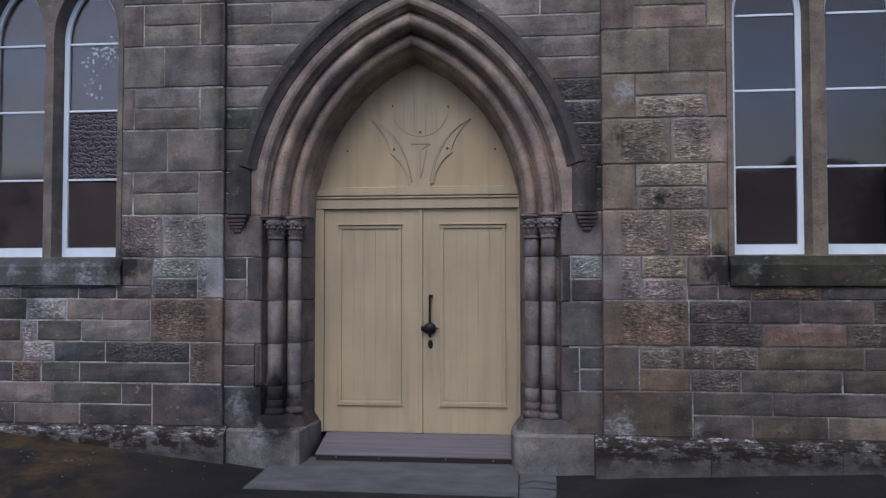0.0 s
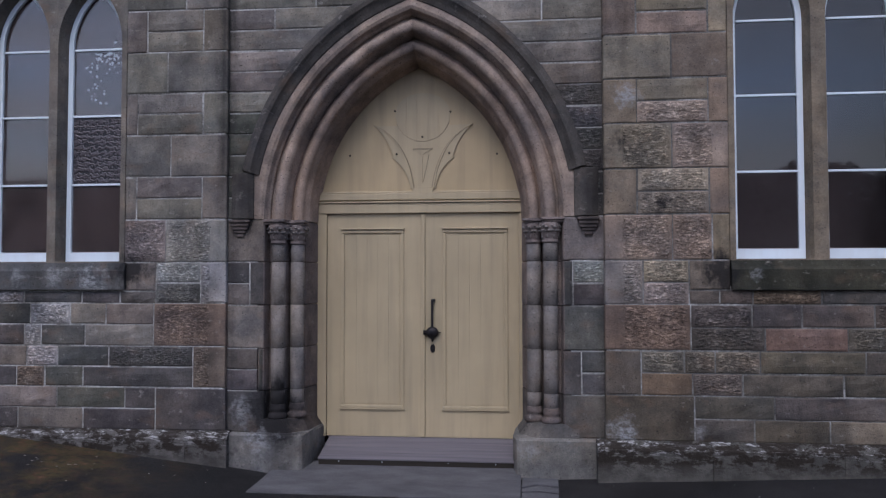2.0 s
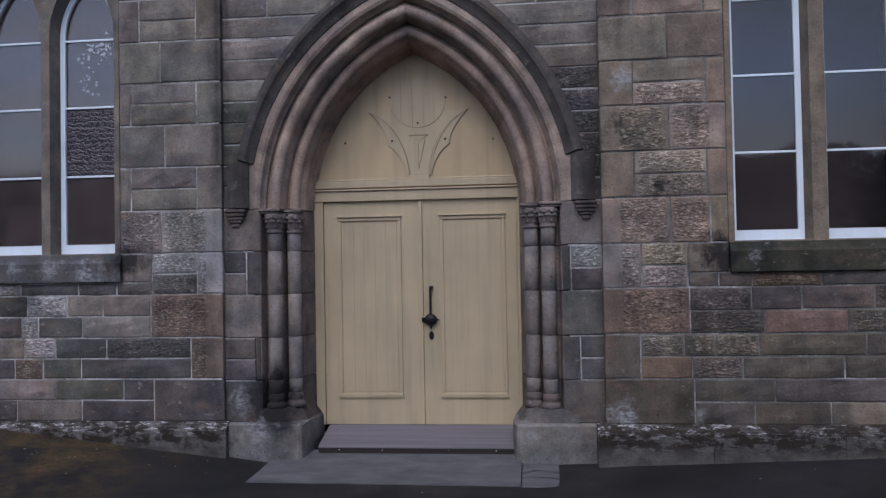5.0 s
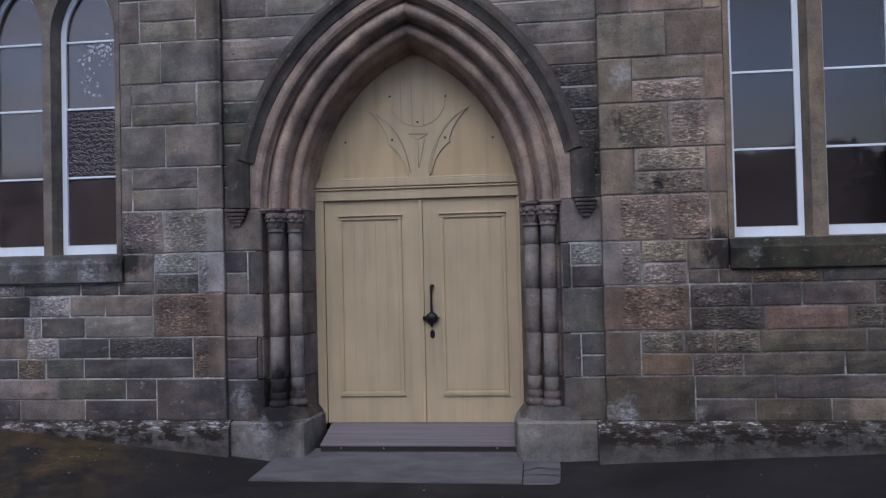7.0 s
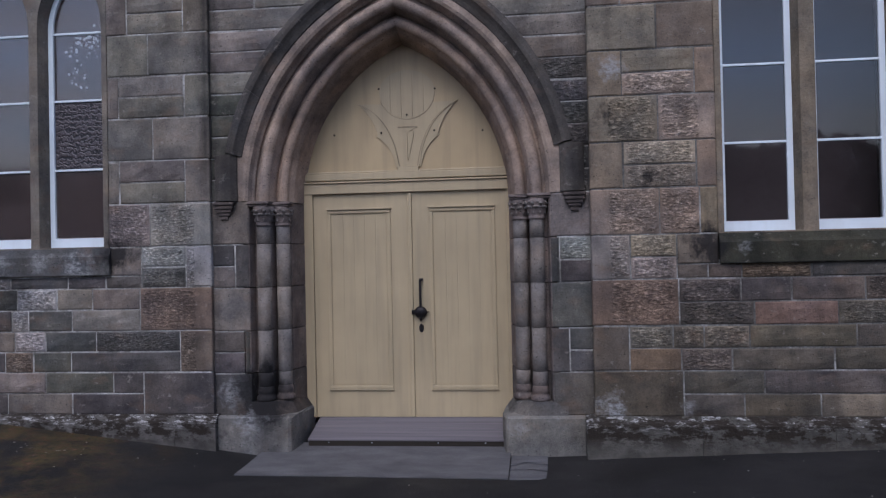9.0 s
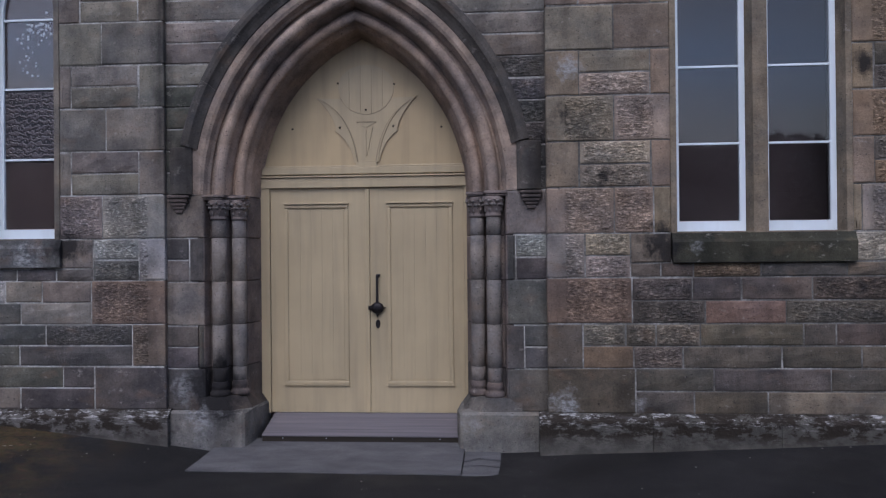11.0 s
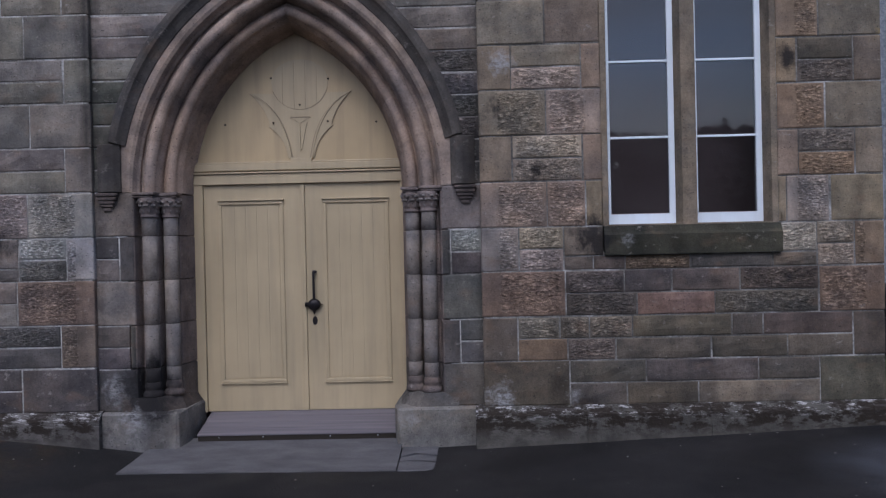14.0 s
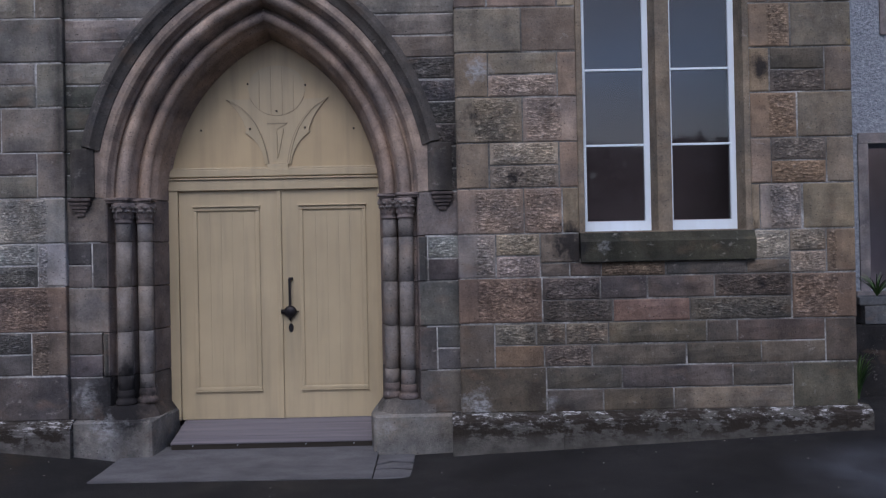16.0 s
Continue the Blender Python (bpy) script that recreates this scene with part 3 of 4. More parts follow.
for i in (5, 7, 9):
    h = half(Z[i], Z[i + 1])
    row(R, Y, Z[i], Z[i + 1], [1.68, 1.99], "o")
    row(R, Y, Z[i], h, [1.99, 2.64], "r" if i < 9 else "s")
    row(R, Y, h, Z[i + 1], [1.99, 2.64], "r" if i < 7 else "s")
    row(R, Y, Z[i], Z[i + 1], [2.64, 2.82], "w")
    row(R, Y, Z[i], Z[i + 1], [4.42, 4.615], "w")
    row(R, Y, Z[i], h, [4.615, 5.13], {5: "b", 7: "m", 9: "r"}[i])
    row(R, Y, h, Z[i + 1], [4.615, 5.13], {5: "m", 7: "g", 9: "o"}[i])
    row(R, Y, Z[i], Z[i + 1], [5.13, END], "o")
for i in (6, 8):
    row(R, Y, Z[i], Z[i + 1], [1.68, 2.308, 2.82], "rr" if i < 8 else "ss")
    row(R, Y, Z[i], Z[i + 1], [4.42, 4.865 if i < 8 else 4.815, END], "bo" if i < 8 else "ts")

# left wall
Lw, Y = wall_left, Y_LEFT
h = half(Z[0], Z[1])
row(Lw, Y, Z[0], h, [-5.6, -4.85, -4.14, -3.448, -2.693], "oqoq")
row(Lw, Y, h, Z[1], [-5.5, -4.6, -3.728, -3.011, -2.693], "oogd")
row(Lw, Y, Z[0], Z[1], [-2.693, -1.975], "q")
h = half(Z[1], Z[2])
row(Lw, Y, Z[1], h, [-5.6, -4.9, -4.16, -3.86, -3.455, -2.312], "oqbgd")
row(Lw, Y, h, Z[2], [-5.5, -4.7, -4.058, -3.724, -3.184, -2.312], "soldQ")
row(Lw, Y, Z[1], Z[2], [-2.312, -1.975], "b")
h = half(Z[2], Z[3])
row(Lw, Y, Z[2], h, [-5.6, -4.9, -4.087, -3.904, -3.439, -2.724], "oqlqo")
row(Lw, Y, h, Z[3], [-5.5, -4.6, -4.024, -3.599, -3.221, -2.724], "dqloo")
row(Lw, Y, Z[2], Z[3], [-2.724, -1.975], "b")
h = half(Z[3], Z[4])
row(Lw, Y, Z[3], 1.703, [-5.6, -4.8, -4.096, -3.477, -3.076, -2.70], "qlddq")
row(Lw, Y, Z[3], h, [-2.70, -2.24], "m")
row(Lw, Y, h, Z[4], [-2.70, -2.24], "l")
row(Lw, Y, 1.703, Z[4], [-3.03, -2.70], "s")
row(Lw, Y, Z[3], Z[4], [-2.24, -1.975], "l")
row(Lw, Y, 1.703, Z[4], [-5.6, -5.1, -4.62], "qo")
for i in (4, 6, 8):
    row(Lw, Y, Z[i], Z[i + 1], [-3.04, -2.562 if i == 6 else -2.604, -1.975], "rr" if i < 6 else "ss")
    row(Lw, Y, Z[i], Z[i + 1], [-5.9, -5.2, -4.62], "sr")
for i in (5, 7, 9):
    h = half(Z[i], Z[i + 1])
    row(Lw, Y, Z[i], Z[i + 1], [-3.04, -2.914 if i < 9 else -2.82], "s")
    row(Lw, Y, Z[i], h, [-2.914 if i < 9 else -2.82, -2.235], "o")
    row(Lw, Y, h, Z[i + 1], [-2.914 if i < 9 else -2.82, -2.235], "s")
    row(Lw, Y, Z[i], Z[i + 1], [-2.235, -1.975], "o")
    row(Lw, Y, Z[i], Z[i + 1], [-5.9, -5.3, -4.62], "or")

# entrance bay: left and right of the jambs, then the half courses beside the arch
B, Y = wall_bay, Y_BAY
JL, JR = XC - 1.465, XC + 1.465
for i, lay in ((0, "w"), (1, "sp"), (2, "w"), (3, "sq"), (4, "w")):
    h = half(Z_BAY[i], Z_BAY[i + 1])
    z0, z1 = Z_BAY[i], Z_BAY[i + 1]
    if lay == "w":
        row(B, Y, z0, z1, [-2.0, JL], "o" if i else "d")
        row(B, Y, z0, z1, [JR, 1.705], "g" if i < 4 else "o")
        continue
    cut_l, cut_r = (-1.67, 1.475) if lay == "sp" else (-1.76, 1.40)
    row(B, Y, z0, h, [-2.0, cut_l], "d" if i == 1 else "o")
    row(B, Y, h, z1, [-2.0, cut_l], "q")
    row(B, Y, z0, z1, [cut_l, JL], "q")
    row(B, Y, z0, h, [cut_r, 1.705], "d")
    row(B, Y, h, z1, [cut_r, 1.705], "d" if i == 1 else "l")
    row(B, Y, z0, z1, [JR, cut_r], "q")


def hood_x(z, a=1.62, off=0.775):
    r = a + off
    d = max(z - SPRING, 0)
    return math.sqrt(max(r * r - d * d, off * off)) - off


for i in range(5, 14):
    for z0, z1 in ((Z[i], half(Z[i], Z[i + 1])), (half(Z[i], Z[i + 1]), Z[i + 1])):
        a = hood_x(z0 + 0.65 * (z1 - z0))
        if a > 0.25:
            xl, xr = XC - a, XC + a
            tl = "g" if z0 < 3.3 else "o"
            if z0 > 4.1:
                row(B, Y, z0, z1, [-2.0, -1.52, xl], "so")
                row(B, Y, z0, z1, [xr, 1.12, 1.705] if xr < 1.0 else [xr, 1.705], "os" if xr < 1.0 else "o")
            else:
                row(B, Y, z0, z1, [-2.0, xl], tl)
                row(B, Y, z0, z1, [xr, 1.705], "Q" if z0 < 3.5 else "o")
        else:
            row(B, Y, z0, z1, [-2.0, -1.1, -0.15, 0.8, 1.705], "ogos")

# upper courses, above the view
for wall, y, x0, x1, z_from in ((wall_right, Y_RIGHT, 1.68, X_RIGHT_END, 11), (wall_left, Y_LEFT, -9.0, -1.975, 11), (wall_left, Y_LEFT, -9.0, -5.9, 0)):
    for i in range(z_from, 14 if z_from else 11):
        x = x0
        while x < x1 - 0.05:
            nx_ = min(x + rng.uniform(0.5, 0.95), x1)
            if x1 - nx_ < 0.25:
                nx_ = x1
            stone(wall, x, nx_, Z[i], Z[i + 1], y, rng.choice("srog"))
            x = nx_
for wall, y, lo, hi in ((wall_right, Y_RIGHT, 1.68, 2.83), (wall_right, Y_RIGHT, 4.43, X_RIGHT_END), (wall_left, Y_LEFT, -5.9, -4.66), (wall_left, Y_LEFT, -3.06, -1.975)):
    row(wall, y, Z[10], Z[11], [lo, (lo + hi) / 2 + 0.1, hi], "so")


# ---- plinths ----
def plinth(name, x0, x1, y_wall, out, top, joints, tint, label):
    root = thing(name, label, "plinth", kind="structure")
    edges = [x0, *joints, x1]
    for a, b_ in zip(edges, edges[1:]):
        yf = y_wall - out
        prof = [(y_wall + 0.1, -0.25), (yf, -0.25), (yf, top - 0.075), (yf + 0.012, top - 0.055), (y_wall - 0.004, top), (y_wall + 0.1, top)]
        bm = bmesh.new()
        cuts = max(2, int((b_ - a) / 0.12))
        rings = []
        for i in range(cuts + 1):
            x = a + 0.002 + (b_ - a - 0.004) * i / cuts
            rings.append([bm.verts.new((x, y + 0.007 * noise.noise(Vector((x * 7, z * 9, y_wall * 20))) * (k in (1, 2, 3)), z + (0.008 * noise.noise(Vector((x * 9, 3.1, z))) if k in (2, 3) else 0))) for k, (y, z) in enumerate(prof)])
        for p, q in zip(rings, rings[1:]):
            for k in range(len(prof)):
                kk = (k + 1) % len(prof)
                bm.faces.new((p[k], p[kk], q[kk], q[k]))
        bm.faces.new(rings[0])
        bm.faces.new(rings[-1])
        part("plinth_block", bm, PLINTH, root, colour=vary(tint, 0.85, 1.15))
    return root


plinth("plinth_right", 1.60, X_RIGHT_END + 0.09, Y_RIGHT, 0.085, 0.338, [2.62, 3.75, 5.22], (0.090, 0.083, 0.071), "low weathered stone plinth with peeling white and black patches")
plinth("plinth_left", X_LEFT_END, -1.93, Y_LEFT, 0.085, 0.335, [-7, -5, -3.3, -2.35], (0.105, 0.096, 0.086), "low weathered stone plinth with peeling white and black patches")

# ---- doorway: jambs, shafts, capitals, arch ----
doorway = thing("doorway", "deep pointed sandstone doorway with moulded arch and shafts", "doorway", kind="structure")
JAMB = (0.205, 0.170, 0.160)
LIGHTER = (0.228, 0.206, 0.194)
LEVELS = [0.325, 0.722, 1.137, 1.563, 1.990, 2.406]


def sided(s, a):
    return XC + s * a


for s in (-1, 1):
    for i, (z0, z1) in enumerate(zip(LEVELS, LEVELS[1:])):
        plan = [(1.462, 0.145), (1.445, 0.27), (1.285, 0.29), (1.27, 0.40), (1.12, 0.42), (1.055, 0.76), (1.055, 0.9), (1.6, 0.9), (1.6, 0.22), (1.52, 0.22), (1.52, 0.145)]
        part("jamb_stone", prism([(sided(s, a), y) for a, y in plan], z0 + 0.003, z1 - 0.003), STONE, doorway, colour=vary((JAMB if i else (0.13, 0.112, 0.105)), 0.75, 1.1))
    for a, y in ((1.345, 0.235), (1.185, 0.35)):
        x = sided(s, a)
        shaft_cuts = [0.585, 0.722, 1.137, 1.563, 1.990, 2.165]
        for z0, z1 in zip(shaft_cuts, shaft_cuts[1:]):
            v, f = turned(x, y, [(0.0665, z0 + 0.0015), (0.0695, z0 + 0.004), (0.0695, z1 - 0.004), (0.0665, z1 - 0.0015)], 24)
            mesh_ob("shaft_drum", v, f, STONE, doorway, smooth=True, colour=vary(LIGHTER, 0.8, 1.15))
        v, f = turned(x, y, [(0.092, 0.44), (0.098, 0.46), (0.094, 0.485), (0.078, 0.50), (0.072, 0.515), (0.082, 0.53), (0.080, 0.55), (0.073, 0.575), (0.070, 0.586)], 20)
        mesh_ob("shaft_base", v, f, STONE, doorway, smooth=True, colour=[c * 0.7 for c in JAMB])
        cap = mesh_ob("capital", *turned(x, y, [(0.0704, 2.162), (0.0814, 2.170), (0.0825, 2.184), (0.0726, 2.194), (0.0804, 2.212), (0.0912, 2.262), (0.1056, 2.317), (0.1080, 2.357)], 20), STONE, doorway, "carved leaf capital", True, colour=JAMB)
        for k in range(8):
            ang = 2 * math.pi * (k + 0.5) / 8
            bm = bmesh.new()
            # a flat lobed leaf: stem, two side lobes, curled tip
            for da, dz, rr, wide, tall in ((0, 2.227, 0.084, 0.008, 0.022), (-0.24, 2.280, 0.097, 0.020, 0.016), (0.24, 2.280, 0.097, 0.020, 0.016), (0, 2.314, 0.109, 0.023, 0.015), (-0.3, 2.328, 0.109, 0.011, 0.012)):
                m = Matrix.Translation((x + rr * math.cos(ang + da), y + rr * math.sin(ang + da), dz)) @ Matrix.Rotation(ang + da, 4, "Z") @ Matrix.Rotation(da * 1.6, 4, "X") @ Matrix.Diagonal((0.010, wide, tall, 1))
                bmesh.ops.create_icosphere(bm, subdivisions=1, radius=1.0, matrix=m)
            part("leaf", bm, STONE, cap, colour=[c * 0.95 for c in LIGHTER], smooth=True)
    inner_a = 1.09
    plan = [(1.48, 0.138), (1.275, 0.138), (1.262, 0.245), (inner_a, 0.25), (inner_a + 0.012, 0.425), (1.48, 0.425)]
    part("abacus", prism([(sided(s, a), y) for a, y in plan], 2.354, 2.38, 0.010), STONE, doorway, "moulded capping slab", colour=[c * 0.8 for c in JAMB])
    part("abacus", prism([(sided(s, a - 0.012 if a < 1.4 else a), y - (0.012 if y < 0.5 else 0)) for a, y in plan], 2.38, 2.408, 0.006), STONE, doorway, "moulded capping slab", colour=JAMB)
    # springer block of the hood, and the carved corbel under it
    part("springer_block", prism([(sided(s, a), y) for a, y in ((1.795, 0.124), (1.735, 0.086), (1.68, 0.070), (1.62, 0.078), (1.568, 0.118), (1.568, 0.16), (1.795, 0.16))], SPRING + 0.002, 2.868, 0.005), STONE, doorway, "dark moulded block under the hood", (0.108, 0.098, 0.091))
    stop = part("label_stop", prism([(sided(s, a), y) for a, y in ((1.805, 0.072), (1.595, 0.072), (1.595, 0.16), (1.805, 0.16))], 2.368, 2.405, 0.012), STONE, doorway, "carved corbel under the hood", colour=[c * 0.6 for c in JAMB])
    # three diminishing rolls and a small drop
    bm = bmesh.new()
    for half_w, deep, z0, z1 in ((0.092, 0.060, 2.335, 2.366), (0.078, 0.050, 2.302, 2.332), (0.060, 0.040, 2.272, 2.299), (0.038, 0.030, 2.232, 2.269)):
        box_bm(sided(s, 1.70) - half_w, sided(s, 1.70) + half_w, 0.14 - deep, 0.155, z0, z1, 0.010, bm)
    part("corbel_drop", bm, STONE, stop, colour=[c * 0.66 for c in JAMB])
    # base block and splayed plinth
    lo_plan = ((1.60, 0.115), (1.20, 0.115), (1.04, 0.29), (1.01, 0.745), (1.60, 0.745))
    hi_plan = ((1.60, 0.135), (1.28, 0.135), (1.12, 0.32), (1.10, 0.745), (1.60, 0.745))
    v = [(sided(s, a), y, 0.318) for a, y in lo_plan] + [(sided(s, a), y, 0.445) for a, y in hi_plan]
    mesh_ob("base_block", v, [(0, 1, 2, 3, 4), (5, 6, 7, 8, 9)] + [(i, (i + 1) % 5, 5 + (i + 1) % 5, 5 + i) for i in range(5)], STONE, doorway, colour=(0.07, 0.06, 0.056) if s < 0 else (0.115, 0.108, 0.104))
    outer, inner = (1.815, 1.06) if s < 0 else (1.81, 1.02)
    bm = prism([(sided(s, a), y) for a, y in ((outer, 0.07), (inner, 0.07), (inner - 0.045, 0.30), (0.995, 0.745), (outer, 0.745))], -0.25, 0.32, 0.022)
    part("plinth_block", bm, STONE, doorway, colour=(0.150, 0.146, 0.146) if s < 0 else (0.172, 0.166, 0.158))


def order(name, profile, count, tint, label, seg=4, start=0.0):
    """One ring of the arch as separate stones; profile is a closed outline of (half span, y) or (half span, y, centre offset)."""
    for s in (-1, 1):
        for kk in range(count):
            bm = bmesh.new()
            rings = []
            for i in range(seg + 1):
                t = (kk + i / seg) / count
                gap = 0.0004 if i == 0 else (-0.0004 if i == seg else 0)
                t = start + (1 - start) * min(max(t + gap, 0), 1)
                ring = []
                for a, y, *rest in profile:
                    off = rest[0] if rest else OFF
                    r = a + off
                    ang = t * math.acos(off / r)
                    ring.append(bm.verts.new((XC + s * (r * math.cos(ang) - off), y, SPRING + r * math.sin(ang))))
                rings.append(ring)
            k = len(profile)
            for p, q in zip(rings, rings[1:]):
                for i in range(k):
                    j = (i + 1) % k
                    bm.faces.new((p[i], p[j], q[j], q[i]))
            bm.faces.new(rings[0])
            bm.faces.new(rings[-1])
            part(name, bm, STONE, doorway, label, vary(tint, 0.88, 1.12))


def roll(a, y, r, a0, a1, steps=7):
    return [(a + r * math.cos(radians(a0 + (a1 - a0) * i / steps)), y + r * math.sin(radians(a0 + (a1 - a0) * i / steps))) for i in range(steps + 1)]


# outlines go from the outer edge along the front to the inner edge, then back
order("voussoir", [(1.62, 0.30), (1.62, 0.135), (1.50, 0.135), (1.472, 0.150), (1.462, 0.175), (1.452, 0.21), (1.435, 0.235), (1.43, 0.34), (1.62, 0.34)], 5, (0.325, 0.264, 0.228), "outer arch stone, brown-grey sandstone", 4)
order("voussoir", [(1.46, 0.30), (1.43, 0.268), (1.408, 0.262)] + roll(1.345, 0.255, 0.058, -20, -190, 8) + [(1.282, 0.285), (1.270, 0.325), (1.262, 0.37), (1.255, 0.50), (1.46, 0.50)], 5, (0.325, 0.262, 0.228), "middle arch stone, brown-grey sandstone", 4)
order("voussoir", [(1.30, 0.42), (1.262, 0.395), (1.245, 0.388)] + roll(1.188, 0.385, 0.052, -20, -190, 8) + [(1.130, 0.41), (1.116, 0.435), (1.10, 0.47), (1.055, 0.76), (1.30, 0.76)], 5, (0.304, 0.238, 0.202), "inner arch stone, brown-grey sandstone", 4)
order("hood_stone", [(1.735, 0.16, 0.775), (1.732, 0.112, 0.775), (1.708, 0.086, 0.775), (1.672, 0.066, 0.77), (1.640, 0.070, 0.76), (1.622, 0.090, 0.75), (1.600, 0.108, 0.73), (1.565, 0.124, 0.71), (1.560, 0.132, 0.71), (1.560, 0.16, 0.71)], 4, (0.088, 0.081, 0.077), "blackened projecting hood mould", 5, 0.155)

# ---- the double door with its painted head ----
door = thing("door_1", "cream painted double door, closed, under a boarded head", "door", kind="structure")
DF = Y_DOOR
DC = -0.105
head = arch_outline(1.10, 2.44)
hb = slab_with_holes(head, [], [], DF, DF + 0.06)
tym = part("head_panel", hb, YELLOWED, door, "cream painted board filling the pointed arch")
part("frame_post", box_bm(-1.29, -1.125, DF - 0.035, DF + 0.06, 0.186, 2.52), CREAM, door)
part("frame_post", box_bm(0.89, 0.99, DF - 0.035, DF + 0.06, 0.186, 2.52), CREAM, door)
transom = part("transom", box_bm(-1.26, 0.965, DF - 0.045, DF + 0.02, 2.505, 2.608), CREAM, door)
part("moulding", box_bm(-1.25, 0.955, DF - 0.062, DF, 2.612, 2.628, 0.005), CREAM, transom)
part("moulding", box_bm(-1.24, 0.945, DF - 0.022, DF, 2.630, 2.640, 0.003), CREAM, transom)
part("moulding", box_bm(-1.235, 0.94, DF - 0.050, DF, 2.642, 2.712, 0.006), CREAM, transom)
part("moulding", box_bm(-1.205, 0.905, DF - 0.024, DF, 2.714, 2.735, 0.008), CREAM, transom)


def sheet(outline, y0, y1, mat, parent, name, label=""):
    ob = part(name, slab_with_holes(outline, [], [], y0, y1), mat, parent, label)
    # a thin darker line along the edge
    edge = []
    k = len(outline)
    area = sum(outline[i][0] * outline[(i + 1) % k][1] - outline[(i + 1) % k][0] * outline[i][1] for i in range(k))
    turn = 1 if area > 0 else -1
    for i in range(k):
        (xa, za), (xb, zb) = outline[i - 1], outline[(i + 1) % k]
        dx, dz = xb - xa, zb - za
        ln = math.hypot(dx, dz) or 1
        edge.append((outline[i][0] + turn * dz / ln * 0.0035, outline[i][1] - turn * dx / ln * 0.0035))
    part("grime_line", slab_with_holes(edge, [], [], DF - 0.003, DF + 0.001), DARK_CREAM, parent)
    return ob


# fretwork on the head: a low disc of boards, two curved blades and a dagger
CX_, CZ_, CR_ = -0.11, 3.55, 0.29
for k in range(5):
    x0 = CX_ - CR_ + k * 0.116
    x1 = x0 + 0.113
    pts = []
    for i in range(7):
        x = x0 + (x1 - x0) * i / 6
        pts.append((x, CZ_ - math.sqrt(max(CR_ ** 2 - (x - CX_) ** 2, 0.0004))))
    for i in range(6, -1, -1):
        x = x0 + (x1 - x0) * i / 6
        pts.append((x, CZ_ + math.sqrt(max(CR_ ** 2 - (x - CX_) ** 2, 0.0004)) * 0.75))
    part("disc_board", slab_with_holes(pts, [], [], DF - 0.006, DF + 0.001), CREAM, tym)


arc = [radians(200 + 140 * i / 16) for i in range(17)]
ring = [(CX_ + (CR_ + 0.005) * math.cos(a), CZ_ + (CR_ + 0.005) * math.sin(a)) for a in arc] + [(CX_ + (CR_ + 0.002) * math.cos(a), CZ_ + (CR_ + 0.002) * math.sin(a)) for a in reversed(arc)]
part("grime_line", slab_with_holes(ring, [], [], DF - 0.0065, DF + 0.001), DARK_CREAM, tym)


def bezier(p0, p1, p2, k=10):
    return [((1 - t) ** 2 * p0[0] + 2 * t * (1 - t) * p1[0] + t * t * p2[0], (1 - t) ** 2 * p0[1] + 2 * t * (1 - t) * p1[1] + t * t * p2[1]) for t in [i / k for i in range(k + 1)]]


def blade_curve(shift):
    """Inner curve of a blade from its tip down to the transom, moved sideways."""
    return bezier((0.515 + shift * 0.6, 3.43), (0.170 + shift, 3.27), (0.105 + shift, 2.765), 12)


# the smooth board between the blades, with its foot over the moulding
notch = [(CX_ + (CR_ + 0.006) * math.cos(radians(a)), CZ_ + (CR_ + 0.006) * math.sin(radians(a))) for a in range(205, 336, 10)]
yoke = [(DC - x, z) for x, z in reversed(blade_curve(0.0))] + notch + [(DC + x, z) for x, z in blade_curve(0.0)]
part("yoke_board", slab_with_holes(yoke, [], [], DF - 0.005, DF + 0.001), CREAM, tym)
part("yoke_foot", box_bm(DC - 0.112, DC + 0.104, DF - 0.030, DF, 2.708, 2.768, 0.004), CREAM, tym)
for s in (-1, 1):
    outer = bezier((0.132, 2.765), (0.16, 2.98), (0.330, 3.09), 7) + bezier((0.316, 3.105), (0.350, 3.27), (0.515, 3.43), 7)[:-1]
    blade = [(DC + s * x, z) for x, z in blade_curve(0.0) + outer]
    sheet(blade, DF - 0.016, DF + 0.001, CREAM, tym, "blade")
    rim = [(DC + s * x, z) for x, z in blade_curve(0.010) + blade_curve(-0.006)[::-1]]
    sheet(rim, DF - 0.026, DF + 0.001, CREAM, tym, "blade_rim")
    # a darker line in the corner beside the rim
    trace = [(DC + s * x, z) for x, z in blade_curve(-0.007) + blade_curve(-0.018)[::-1]]
    part("grime_line", slab_with_holes(trace, [], [], DF - 0.0075, DF - 0.003), DARK_CREAM, tym)
sheet([(DC - 0.10, 3.172), (DC + 0.09, 3.172), (DC - 0.005, 3.118)], DF - 0.012, DF + 0.001, CREAM, tym, "dagger_cap")
# dark strip painted as the shade along the cap's recessed top edge
part("grime_line", box_bm(DC - 0.106, DC + 0.096, DF - 0.014, DF + 0.001, 3.170, 3.183, 0.002), DARK_CREAM, tym)
sheet([(DC - 0.07, 3.12), (DC - 0.008, 3.09), (DC - 0.008, 2.83)], DF - 0.016, DF + 0.001, CREAM, tym, "dagger")
sheet([(DC + 0.062, 3.12), (DC + 0.0, 2.83), (DC + 0.0, 3.09)], DF - 0.016, DF + 0.001, CREAM, tym, "dagger")
